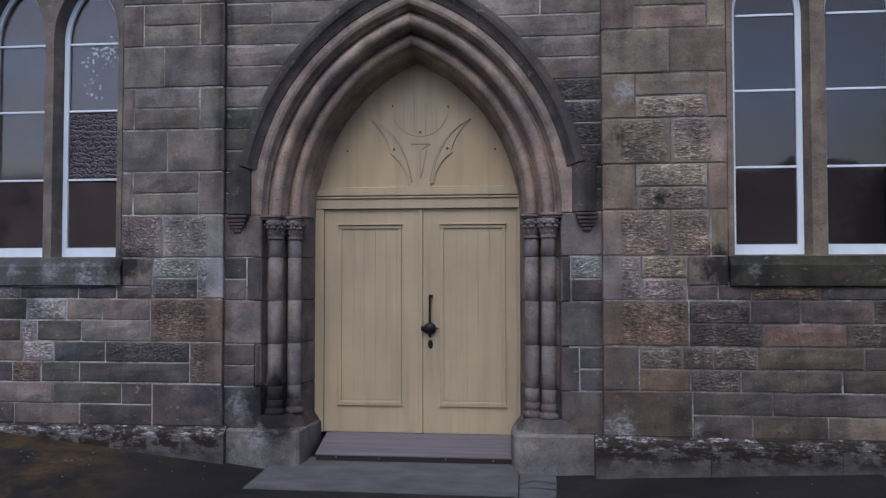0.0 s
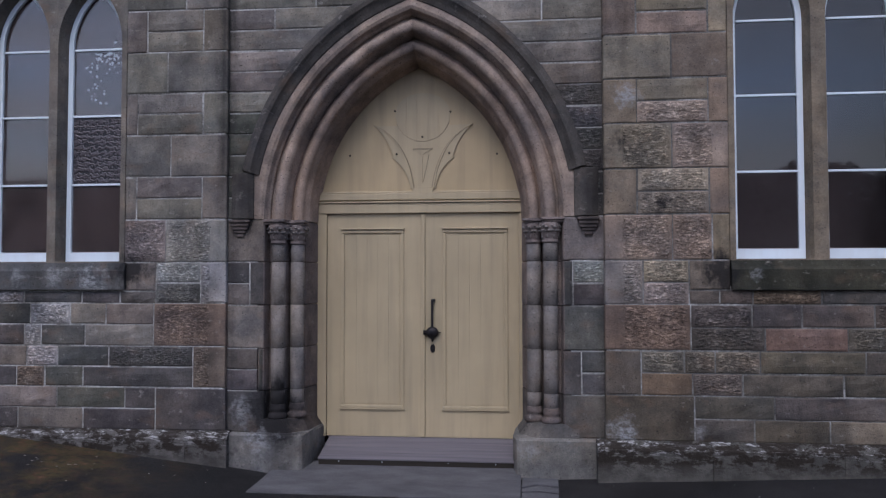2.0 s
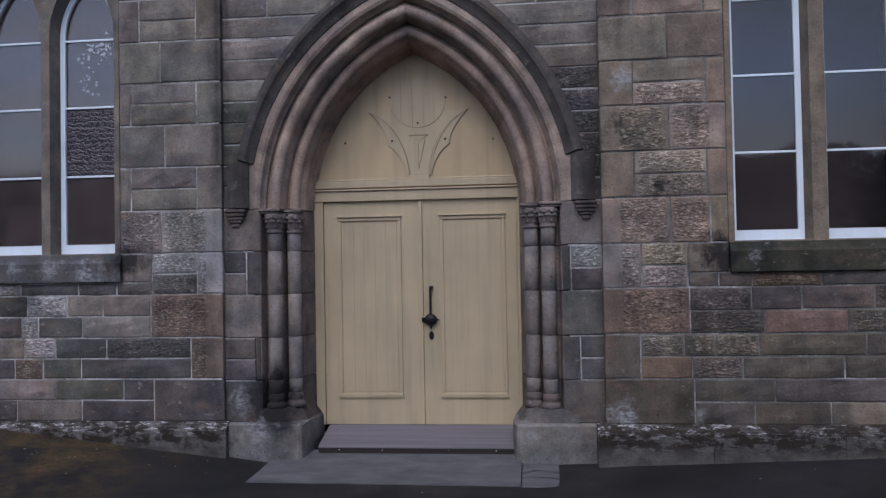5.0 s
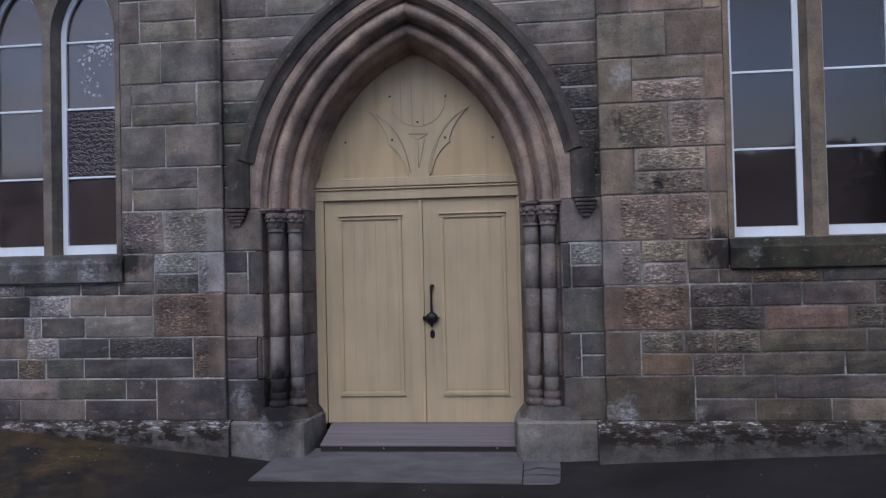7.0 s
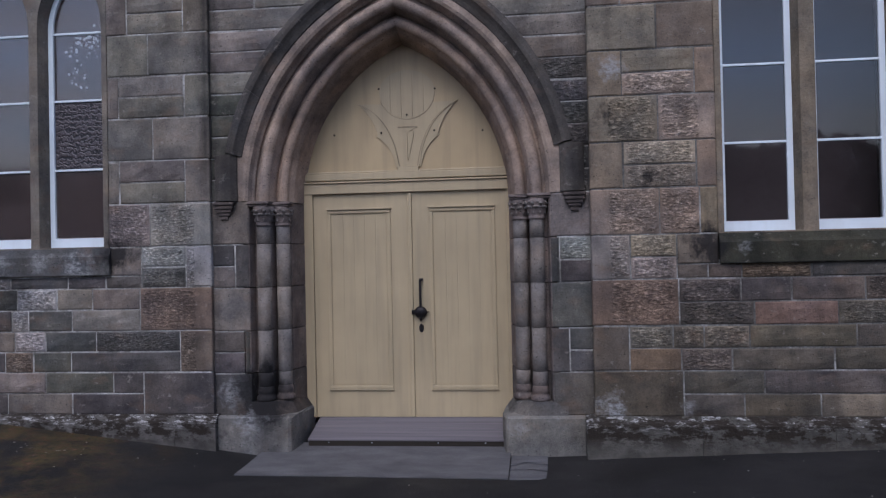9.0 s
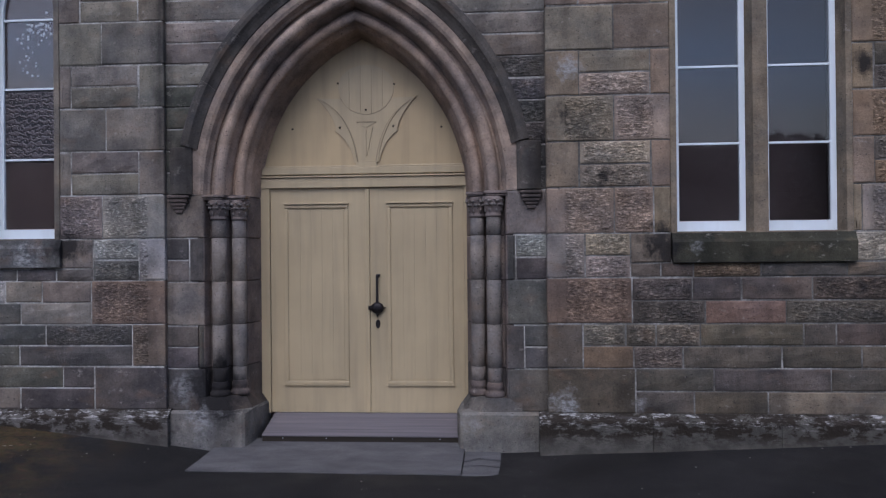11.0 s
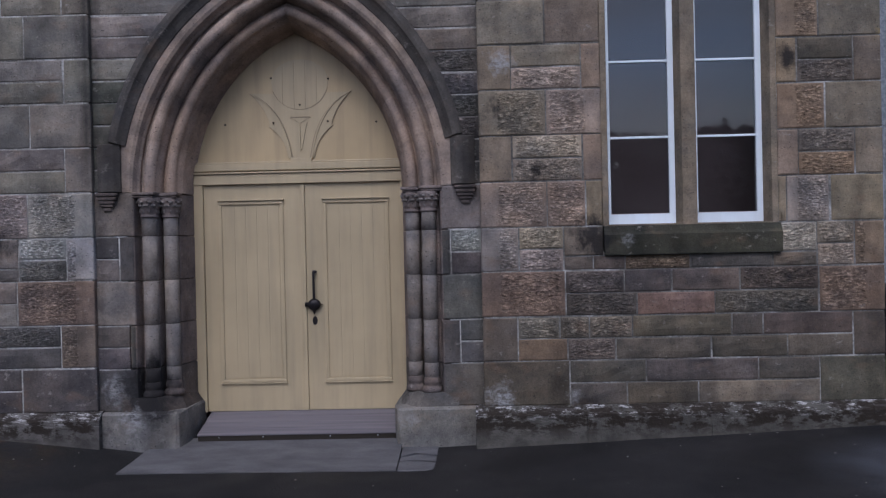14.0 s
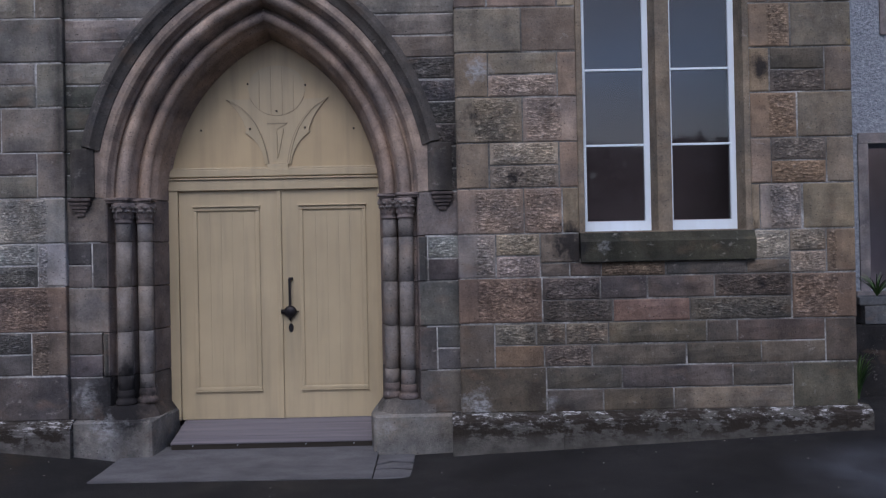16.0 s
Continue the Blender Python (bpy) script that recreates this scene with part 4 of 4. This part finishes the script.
for x, z in ((-0.405, 3.585), (0.18, 3.565), (-0.115, 3.305), (-0.385, 3.125), (0.17, 3.13), (-0.885, 3.12), (0.665, 3.115)):
    bm = bmesh.new()
    bmesh.ops.create_cone(bm, cap_ends=True, segments=10, radius1=0.011, radius2=0.009, depth=0.012, matrix=Matrix.Translation((x, DF - (0.024 if 3.12 < z < 3.135 and abs(x) < 0.5 else 0.011 if abs(x - CX_) < CR_ else 0.005), z)) @ Matrix.Rotation(radians(90), 4, "X"))
    part("plug", bm, DOT, tym, "dark screw plug")


def leaf_door(x0, x1, p0, p1, name_label):
    leaf = part("door_leaf", box_bm(x0, x1, DF - 0.01, DF + 0.05, 0.189, 2.50, 0.003), CREAM, door, name_label)
    z0, z1 = 0.478, 2.333
    # recessed boards between raised mouldings
    for k in range(5):
        a = p0 + 0.05 + (p1 - p0 - 0.10) * k / 5
        b_ = p0 + 0.05 + (p1 - p0 - 0.10) * (k + 1) / 5
        part("board", box_bm(a + 0.0003, b_ - 0.0003, DF - 0.014, DF - 0.009, z0 + 0.05, z1 - 0.05, 0.0009), CREAM, leaf)
    for a, b_ in ((p0, p0 + 0.036), (p1 - 0.036, p1)):
        part("moulding", box_bm(a, b_, DF - 0.026, DF - 0.009, z0 + 0.037, z1 - 0.037, 0.008), CREAM, leaf)
    for c, d in ((z0, z0 + 0.036), (z1 - 0.036, z1)):
        part("moulding", box_bm(p0, p1, DF - 0.028, DF - 0.009, c, d, 0.008), CREAM, leaf)
    part("moulding", box_bm(p0 - 0.010, p1 + 0.010, DF - 0.044, DF - 0.009, z1 + 0.002, z1 + 0.016, 0.006), CREAM, leaf)
    part("moulding", box_bm(p0 - 0.010, p1 + 0.010, DF - 0.030, DF - 0.009, z0 - 0.012, z0 - 0.001, 0.005), CREAM, leaf)
    return leaf


leaf_l = leaf_door(-1.122, -0.127, -0.972, -0.305, "cream door leaf with one long boarded panel")
leaf_r = leaf_door(-0.083, 0.888, 0.098, 0.772, "cream door leaf with one long boarded panel")
part("cover_strip", box_bm(-0.126, -0.084, DF - 0.03, DF + 0.04, 0.191, 2.495, 0.008), CREAM, door, "rounded strip covering the meeting edge")

# ironwork: pull handle with a round boss, and a key plate
handle = part("door_handle", box_bm(-0.02, 0.004, DF - 0.055, DF - 0.035, 1.30, 1.60, 0.006), IRON, leaf_r, "black iron pull handle")
bm = bmesh.new()
bmesh.ops.create_uvsphere(bm, u_segments=20, v_segments=12, radius=0.066, matrix=Matrix.Translation((-0.008, DF - 0.03, 1.265)) @ Matrix.Diagonal((1.0, 0.62, 0.92, 1)))
part("boss", bm, IRON, handle, smooth=True)
part("bracket", box_bm(-0.018, 0.022, DF - 0.05, DF - 0.008, 1.585, 1.612, 0.006), IRON, handle)
bm = bmesh.new()
bmesh.ops.create_cone(bm, cap_ends=True, segments=12, radius1=0.025, radius2=0.004, depth=0.18, matrix=Matrix.Translation((-0.008, DF - 0.03, 1.265)) @ Matrix.Rotation(radians(90), 4, "Y"))
bmesh.ops.create_cone(bm, cap_ends=True, segments=12, radius1=0.005, radius2=0.022, depth=0.05, matrix=Matrix.Translation((-0.008, DF - 0.03, 1.195)))
part("knuckle", bm, IRON, handle, smooth=True)
bm = bmesh.new()
bmesh.ops.create_cone(bm, cap_ends=True, segments=18, radius1=0.026, radius2=0.022, depth=0.014, matrix=Matrix.Translation((-0.006, DF - 0.016, 1.10)) @ Matrix.Diagonal((1, 1, 1.75, 1)) @ Matrix.Rotation(radians(90), 4, "X"))
part("key_plate", bm, IRON, leaf_r, "oval black key plate")

# ---- step and slab ----
step = thing("door_step", "grey boarded step below the double door", "step", kind="structure")
TREAD0, TREAD1 = 0.060, 0.187
for k in range(4):
    y0, y1 = 0.245 + k * 0.121, 0.245 + (k + 1) * 0.121 - 0.003
    rise = lambda y: TREAD0 + (TREAD1 - TREAD0) * (y - 0.245) / 0.484
    bm = box_bm(-1.09, 0.865, y0, y1, -0.014, 0.0, 0.003)
    for vtx in bm.verts:
        vtx.co.z += rise(vtx.co.y)
    part("tread_board", bm, STEP, step)
# near-black colour stands in for shade below the tread's overhang
part("riser", box_bm(-1.085, 0.86, 0.253, 0.30, -0.08, 0.046, 0.003), DOT, step, "riser coloured dark for the shade under the tread")
for x in (-0.88, -0.45, 0.20, 0.66):
    bm = bmesh.new()
    bmesh.ops.create_icosphere(bm, subdivisions=2, radius=0.0045, matrix=Matrix.Translation((x, 0.251, 0.030)))
    part("bolt", bm, WHITE, step, "small pale bolt head")

slab = thing("entrance_slab", "worn grey concrete slab with a cracked corner", "slab", kind="structure")
bm = bmesh.new()
ramp_rows = [(-0.64, -0.050), (-0.30, -0.044), (0.05, -0.026), (0.36, 0.005)]
rings = []
for y, z in ramp_rows:
    xl = -1.50 if y < 0.1 else -1.25
    rings.append([bm.verts.new((xl + (0.01 if y > -0.6 else 0), y, -0.2)), bm.verts.new((xl, y, z)), bm.verts.new((0.905, y - 0.04, z)), bm.verts.new((0.905, y - 0.04, -0.2))])
for p, q in zip(rings, rings[1:]):
    for k in range(4):
        bm.faces.new((p[k], p[(k + 1) % 4], q[(k + 1) % 4], q[k]))
bm.faces.new(rings[0])
bm.faces.new(rings[-1])
part("slab_piece", bm, CONCRETE, slab)
part("slab_piece", prism([(0.914, -0.69), (1.16, -0.69), (1.225, -0.65), (1.240, -0.46), (1.10, -0.41), (0.914, -0.43)], -0.16, -0.050, 0.006), CONCRETE, slab, "broken corner piece")
part("slab_piece", prism([(0.914, -0.39), (1.09, -0.37), (1.240, -0.425), (1.245, -0.24), (1.05, -0.19), (0.914, -0.29)], -0.16, -0.050, 0.006), CONCRETE, slab, "broken corner piece")
part("slab_piece", prism([(0.912, -0.25), (1.05, -0.15), (1.245, -0.21), (1.25, 0.08), (0.912, 0.08)], -0.16, -0.044, 0.006), CONCRETE, slab, "broken corner piece")


# ---- windows ----
def window(name, side):
    xa, xb, yw = WINDOWS[side]
    yg = yw + 0.16
    bars = (2.812, 3.528, 4.235) if side == "right" else (2.79, 3.498, 4.19)
    root = thing(name, "pair of tall pointed sash windows with white frames in stone", "window", kind="structure")
    a0, b0 = xa - 0.395, xb + 0.395
    outer = [(a0, SILL), (a0, 4.99), (b0, 4.99), (b0, SILL)]
    front = [lancet(x, 0.342, SILL + 0.012, W_SPRING, W_RISE + 0.035) for x in (xa, xb)]
    back = [lancet(x, 0.315, SILL + 0.012, W_SPRING, W_RISE) for x in (xa, xb)]
    part("stone_surround", slab_with_holes(outer, front, back, yw - 0.004, yg + 0.02), STONE, root, "tan chamfered stone jambs and mullion", (0.228, 0.190, 0.146) if side == "right" else (0.190, 0.170, 0.150))
    for x in (xa, xb):
        o = lancet(x, 0.313, SILL + 0.012, W_SPRING, W_RISE - 0.002)
        # the sash sits a little to one side of its stone opening
        x += 0.013 if side == "left" else -0.015
        i_ = lancet(x, 0.275, SILL + 0.108, W_SPRING, W_RISE - 0.05)
        fr = part("window_frame", slab_with_holes(o, [i_], [i_], yg - 0.02, yg + 0.04), WHITE, root, "white painted timber frame")
        for z in bars:
            part("glazing_bar", box_bm(x - 0.276 if z < 4.2 else x - 0.262, x + 0.276 if z < 4.2 else x + 0.262, yg - 0.012, yg + 0.02, z - 0.0105, z + 0.0105, 0.003), WHITE, fr)
        lev = [2.10] + [z - 0.0105 for z in bars]
        for k in range(4):
            z0 = lev[k] + (0.021 if k else 0)
            if k < 3:
                pane = box_bm(x - 0.274, x + 0.274, yg + 0.004, yg + 0.008, z0, lev[k + 1], 0)
            else:
                top = [p for p in lancet(x, 0.272, 3.9, W_SPRING, W_RISE - 0.055, 14) if p[1] > z0]
                pane = slab_with_holes([(top[0][0], z0)] + top + [(top[-1][0], z0)], [], [], yg + 0.004, yg + 0.008)
            frosted = side == "left" and x > xb and k == 1
            po = part("pane", pane, FROST if frosted else DULL_GLASS if side == "left" else GLASS, fr, "patterned obscured glass" if frosted else "")
            po.visible_shadow = frosted
        if side == "left" and x > xb:
            # pale paper shapes stuck inside the third pane
            bm = bmesh.new()
            pr = random.Random(11)
            for _ in range(75):
                u = pr.random()
                if u < 0.55:
                    px, pz = pr.uniform(-0.10, 0.26), pr.gauss(4.09, 0.05)
                elif u < 0.85:
                    px, pz = pr.gauss(-0.06, 0.05), pr.uniform(3.60, 4.05)
                else:
                    px, pz = pr.gauss(0.05, 0.10), pr.uniform(3.62, 4.15)
                sz = pr.uniform(0.006, 0.016)
                bmesh.ops.create_cone(bm, cap_ends=True, segments=6, radius1=sz, radius2=sz * 0.7, depth=0.003, matrix=Matrix.Translation((x + px, yg + 0.0015, pz)) @ Matrix.Rotation(radians(90), 4, "X"))
            part("paper_shapes", bm, PETAL, fr, "small pale paper shapes stuck on the glass")
    if side == "right":
        # dried splashes on the lower pane
        bm = bmesh.new()
        pr = random.Random(23)
        for _ in range(60):
            px, pz = pr.gauss(0.03, 0.11), pr.gauss(2.62, 0.05)
            sz = pr.uniform(0.003, 0.008)
            if abs(px) < 0.26:
                bmesh.ops.create_cone(bm, cap_ends=True, segments=6, radius1=sz, radius2=sz * 0.7, depth=0.002, matrix=Matrix.Translation((xb + px, yg + 0.002, pz)) @ Matrix.Rotation(radians(90), 4, "X"))
        part("splashes", bm, DRIED, root, "grey dried splashes on the glass")
    # sloping sill
    sx0, sx1 = (a0 + 0.005, b0 + 0.02)
    bm = bmesh.new()
    prof = [(yw + 0.25, 1.717), (yw - 0.045, 1.717), (yw - 0.05, 1.90), (yw - 0.032, 1.925), (yw - 0.007, 1.983), (yw + 0.25, 1.983)]
    rings = [[bm.verts.new((x, y, z)) for y, z in prof] for x in (sx0, sx1)]
    for k in range(len(prof)):
        j = (k + 1) % len(prof)
        bm.faces.new((rings[0][k], rings[0][j], rings[1][j], rings[1][k]))
    bm.faces.new(rings[0])
    bm.faces.new(rings[1])
    part("window_sill", bm, STONE, root, "blackened mossy stone sill", (0.047, 0.046, 0.035) if side == "right" else (0.095, 0.095, 0.098))
    return root


window("window_1", "left")
window("window_2", "right")

# ---- the rest of the church: side and back walls, floor, ceiling, roof, all plain ----
def plain(name, x0, x1, y0, y1, z0, z1, mat, label, category="wall"):
    ob = part(name, box_bm(x0, x1, y0, y1, z0, z1, 0.0), mat, None, colour=SHADE_STONE)
    return tagged(ob, label, category, kind="structure")


plain("wall_side_west", X_LEFT_END, X_LEFT_END + 0.5, 0.602, 14, -0.3, TOP, STONE, "plain sandstone side wall")
plain("wall_side_east", X_RIGHT_END - 0.5, X_RIGHT_END - 0.02, 0.602, 14, -0.3, TOP, STONE, "plain sandstone side wall")
plain("wall_back", X_LEFT_END, X_RIGHT_END - 0.02, 14.002, 14.5, -0.3, TOP, STONE, "plain sandstone back wall")
# added wall close behind the glass, catches daylight to brighten the panes
plain("partition", X_LEFT_END + 0.502, X_RIGHT_END - 0.502, 1.22, 1.32, 0.0, 6.2, PALE_PLASTER, "added pale inner wall that brightens the panes")
plain("floor", X_LEFT_END + 0.502, X_RIGHT_END - 0.502, 0.95, 13.9, -0.2, 0.02, PALE_PLASTER, "dim inner floor", "floor")
plain("ceiling", X_LEFT_END + 0.502, X_RIGHT_END - 0.502, 0.602, 13.9, 6.21, 6.25, PALE_PLASTER, "dim inner ceiling", "ceiling")
xm = (X_LEFT_END + X_RIGHT_END) / 2
roof = mesh_ob("roof", [(X_LEFT_END - 0.2, -0.1, TOP), (X_RIGHT_END + 0.2, -0.1, TOP), (X_RIGHT_END + 0.2, 14.7, TOP), (X_LEFT_END - 0.2, 14.7, TOP), (xm, 5.5, 11.0), (xm, 9.0, 11.0)], [(0, 1, 4), (1, 2, 5, 4), (2, 3, 5), (3, 0, 4, 5), (0, 3, 2, 1)], SLATE)
tagged(roof, "dark slate roof", "roof", kind="structure")

# ---- the neighbouring house beyond the corner ----
house = thing("neighbour_house", "grey harled house with dark openings in stone margins", "house", kind="structure")
HY = 2.6
hole1 = [(6.915, 1.25), (6.915, 3.095), (8.0, 3.095), (8.0, 1.25)]
hole2 = [(7.23, 4.46), (7.23, 6.0), (8.2, 6.0), (8.2, 4.46)]
part("wall", slab_with_holes([(5.62, -0.3), (5.62, 7.5), (14.0, 7.5), (14.0, -0.3)], [hole1, hole2], [hole1, hole2], HY, HY + 0.5), HARL, house, "rough grey harled wall")
part("return_wall", box_bm(5.62, 6.0, HY + 0.502, 12.0, -0.3, 7.5, 0), HARL, house)
part("roof", prism([(5.4, HY - 0.3), (14.2, HY - 0.3), (14.2, 12.0), (5.4, 12.0)], 7.502, 7.75, 0.02), SLATE, house)
part("room_back", box_bm(6.2, 13.5, HY + 2.0, HY + 2.1, 0.0, 7.4, 0), PALE_PLASTER, house)
MARGIN = (0.20, 0.185, 0.19)
for hole in (hole1, hole2):
    (hx0, hz0), (_, hz1), (hx1, _), _ = hole
    part("margin", box_bm(hx0 - 0.13, hx0 - 0.001, HY - 0.02, HY + 0.12, hz0, hz1, 0.006), STONE, house, "dressed stone margin", MARGIN)
    part("margin", box_bm(hx1 + 0.001, hx1 + 0.16, HY - 0.02, HY + 0.12, hz0, hz1, 0.006), STONE, house, "dressed stone margin", MARGIN)
    part("lintel", box_bm(hx0 - 0.125, hx1 + 0.30, HY - 0.022, HY + 0.12, hz1 + 0.001, hz1 + 0.135, 0.006), STONE, house, "dressed stone lintel", MARGIN)
    if hole is hole1:
        part("window_sill", box_bm(hx0 - 0.2, hx1 + 0.2, HY - 0.06, HY + 0.12, hz0 - 0.13, hz0 - 0.001, 0.006), STONE, house, "stone sill", MARGIN)

# a low rough wall of pale blocks and greenery in the passage
low = thing("garden_wall", "low wall of pale blocks beside the house", "wall", kind="structure")
for k, (x0, x1, z0, z1) in enumerate(((6.28, 6.75, 0.93, 1.14), (6.77, 7.5, 0.93, 1.14), (6.22, 6.85, 1.145, 1.24), (6.87, 7.6, 1.145, 1.24), (6.16, 6.9, -0.2, 0.925), (6.92, 7.9, -0.2, 0.925))):
    part("stone_block", box_bm(x0, x1, 1.55, 1.85, z0, z1, 0.012), STONE, low, colour=(0.10, 0.105, 0.118) if k < 4 else (0.022, 0.021, 0.022))


def leafy(name, label, category, cx, cy, z0, height, spread, blades, width, seed):
    """A tuft of narrow arching leaves."""
    pr = random.Random(seed)
    root = thing(name, label, category)
    bm = bmesh.new()
    for _ in range(blades):
        ang = pr.uniform(0, 2 * math.pi)
        reach, hgt = spread * pr.uniform(0.5, 1.0), height * pr.uniform(0.6, 1.0)
        prev = None
        for i in range(6):
            t = i / 5
            r = reach * t ** 1.2
            p = Vector((cx + math.cos(ang) * r, cy + math.sin(ang) * r, z0 + hgt * (1.6 * t - 0.8 * t * t) / 0.8))
            wv = Vector((-math.sin(ang), math.cos(ang), 0)) * width * (1 - t * 0.92)
            pair = (bm.verts.new(p - wv), bm.verts.new(p + wv))
            if prev:
                bm.faces.new((prev[0], prev[1], pair[1], pair[0]))
            prev = pair
    part("leaves", bm, LEAF, root)
    return root


leafy("shrub", "strappy green plant on the low wall", "plant", 6.50, 1.7, 1.24, 0.28, 0.5, 26, 0.010, 3)
leafy("shrub", "small green plant at the foot of the low wall", "plant", 6.12, 1.45, 0.05, 0.62, 0.26, 50, 0.016, 4)

# ---- behind the camera: a row of trees that the panes reflect ----
def tree(x, y, height, seed):
    pr = random.Random(seed)
    root = thing("tree", "broad leafy tree across the open ground", "tree", "row of trees", at=(0, 0, 0))
    bm = bmesh.new()
    tips = []

    def limb(p, d, length, r, depth):
        q = p + d * length
        side = d.cross(Vector((0.3, 0.9, 0.2))).normalized()
        up = d.cross(side).normalized()
        lo = [bm.verts.new(p + (side * math.cos(a) + up * math.sin(a)) * r) for a in [i * math.pi / 3 for i in range(6)]]
        hi = [bm.verts.new(q + (side * math.cos(a) + up * math.sin(a)) * r * 0.62) for a in [i * math.pi / 3 for i in range(6)]]
        for i in range(6):
            bm.faces.new((lo[i], lo[(i + 1) % 6], hi[(i + 1) % 6], hi[i]))
        tips.append((q, depth))
        if depth < 3:
            for _ in range(3 if depth else 5):
                nd = (d + Vector((pr.uniform(-1, 1), pr.uniform(-1, 1), pr.uniform(-0.3, 0.6)))).normalized()
                limb(q, nd, length * pr.uniform(0.55, 0.75), r * 0.6, depth + 1)

    limb(Vector((x, y, -0.1)), Vector((0, 0, 1)), height * 0.32, height * 0.03, 0)
    part("trunk", bm, BARK, root)
    v, f = [], []
    for q, depth in tips:
        if depth < 2:
            continue
        for _ in range(26 if depth == 3 else 14):
            c_ = q + Vector((pr.gauss(0, 1), pr.gauss(0, 1), pr.gauss(0, 0.8))) * height * 0.055
            a, b_ = Vector((pr.uniform(-1, 1), pr.uniform(-1, 1), pr.uniform(-1, 1))).normalized(), Vector((pr.uniform(-1, 1), pr.uniform(-1, 1), pr.uniform(-1, 1))).normalized()
            sz = height * 0.022
            k = len(v)
            v += [c_ - a * sz, c_ + b_ * sz * 0.6, c_ + a * sz, c_ - b_ * sz * 0.6]
            f.append((k, k + 1, k + 2, k + 3))
    mesh_ob("crown", v, f, WOODLEAF, root)
    return root


for k in range(13):
    tree(-42 + k * 7.0 + 1.5 * math.sin(k * 2.3), -46 - 4 * math.cos(k * 1.7), 5.6 + 1.2 * math.sin(k * 1.9), 20 + k)

# dense wood behind the row of trees
pr = random.Random(77)
v, f = [], []
for _ in range(60000):
    x = pr.uniform(-75, 75)
    top = 9.8 + 1.2 * noise.noise(Vector((x * 0.16, 0, 0))) + 0.9 * noise.noise(Vector((x * 0.55, 4, 0)))
    c_ = Vector((x, pr.uniform(-57, -52), top * pr.random() ** 0.95))
    a = Vector((pr.uniform(-1, 1), pr.uniform(-1, 1), pr.uniform(-1, 1))).normalized() * pr.uniform(0.32, 0.62)
    b_ = Vector((pr.uniform(-1, 1), pr.uniform(-1, 1), pr.uniform(-1, 1))).normalized() * pr.uniform(0.24, 0.45)
    k = len(v)
    v += [c_ - a, c_ + b_, c_ + a, c_ - b_]
    f.append((k, k + 1, k + 2, k + 3))
tagged(mesh_ob("woods", v, f, WOODLEAF), "dense dark wood across the open ground", "woods", kind="stuff")

# ---- small things on the ground: pale chips of stone ----
chips = bmesh.new()
pr = random.Random(9)
for _ in range(110):
    x, y = pr.uniform(-5, 6), pr.uniform(-2.2, -0.15)
    if -1.5 < x < 1.3 and y > -0.85:
        continue
    sz = pr.uniform(0.003, 0.008)
    bmesh.ops.create_icosphere(chips, subdivisions=1, radius=sz, matrix=Matrix.Translation((x, y, ground_height(x, y) + 0.006)) @ Matrix.Diagonal((pr.uniform(0.8, 1.8), 1, 0.5, 1)))
for _ in range(16):
    x, y = pr.gauss(-3.45, 0.22), pr.gauss(-0.62, 0.10)
    sz = pr.uniform(0.004, 0.010)
    bmesh.ops.create_icosphere(chips, subdivisions=1, radius=sz, matrix=Matrix.Translation((x, y, ground_height(x, y) + 0.006)) @ Matrix.Diagonal((pr.uniform(1.0, 2.2), 1, 0.4, 1)))
chip_ob = part("stone_chips", chips, STONE, None, colour=(0.27, 0.26, 0.25))
tagged(chip_ob, "scattered pale stone chips on the asphalt", "gravel", kind="stuff")
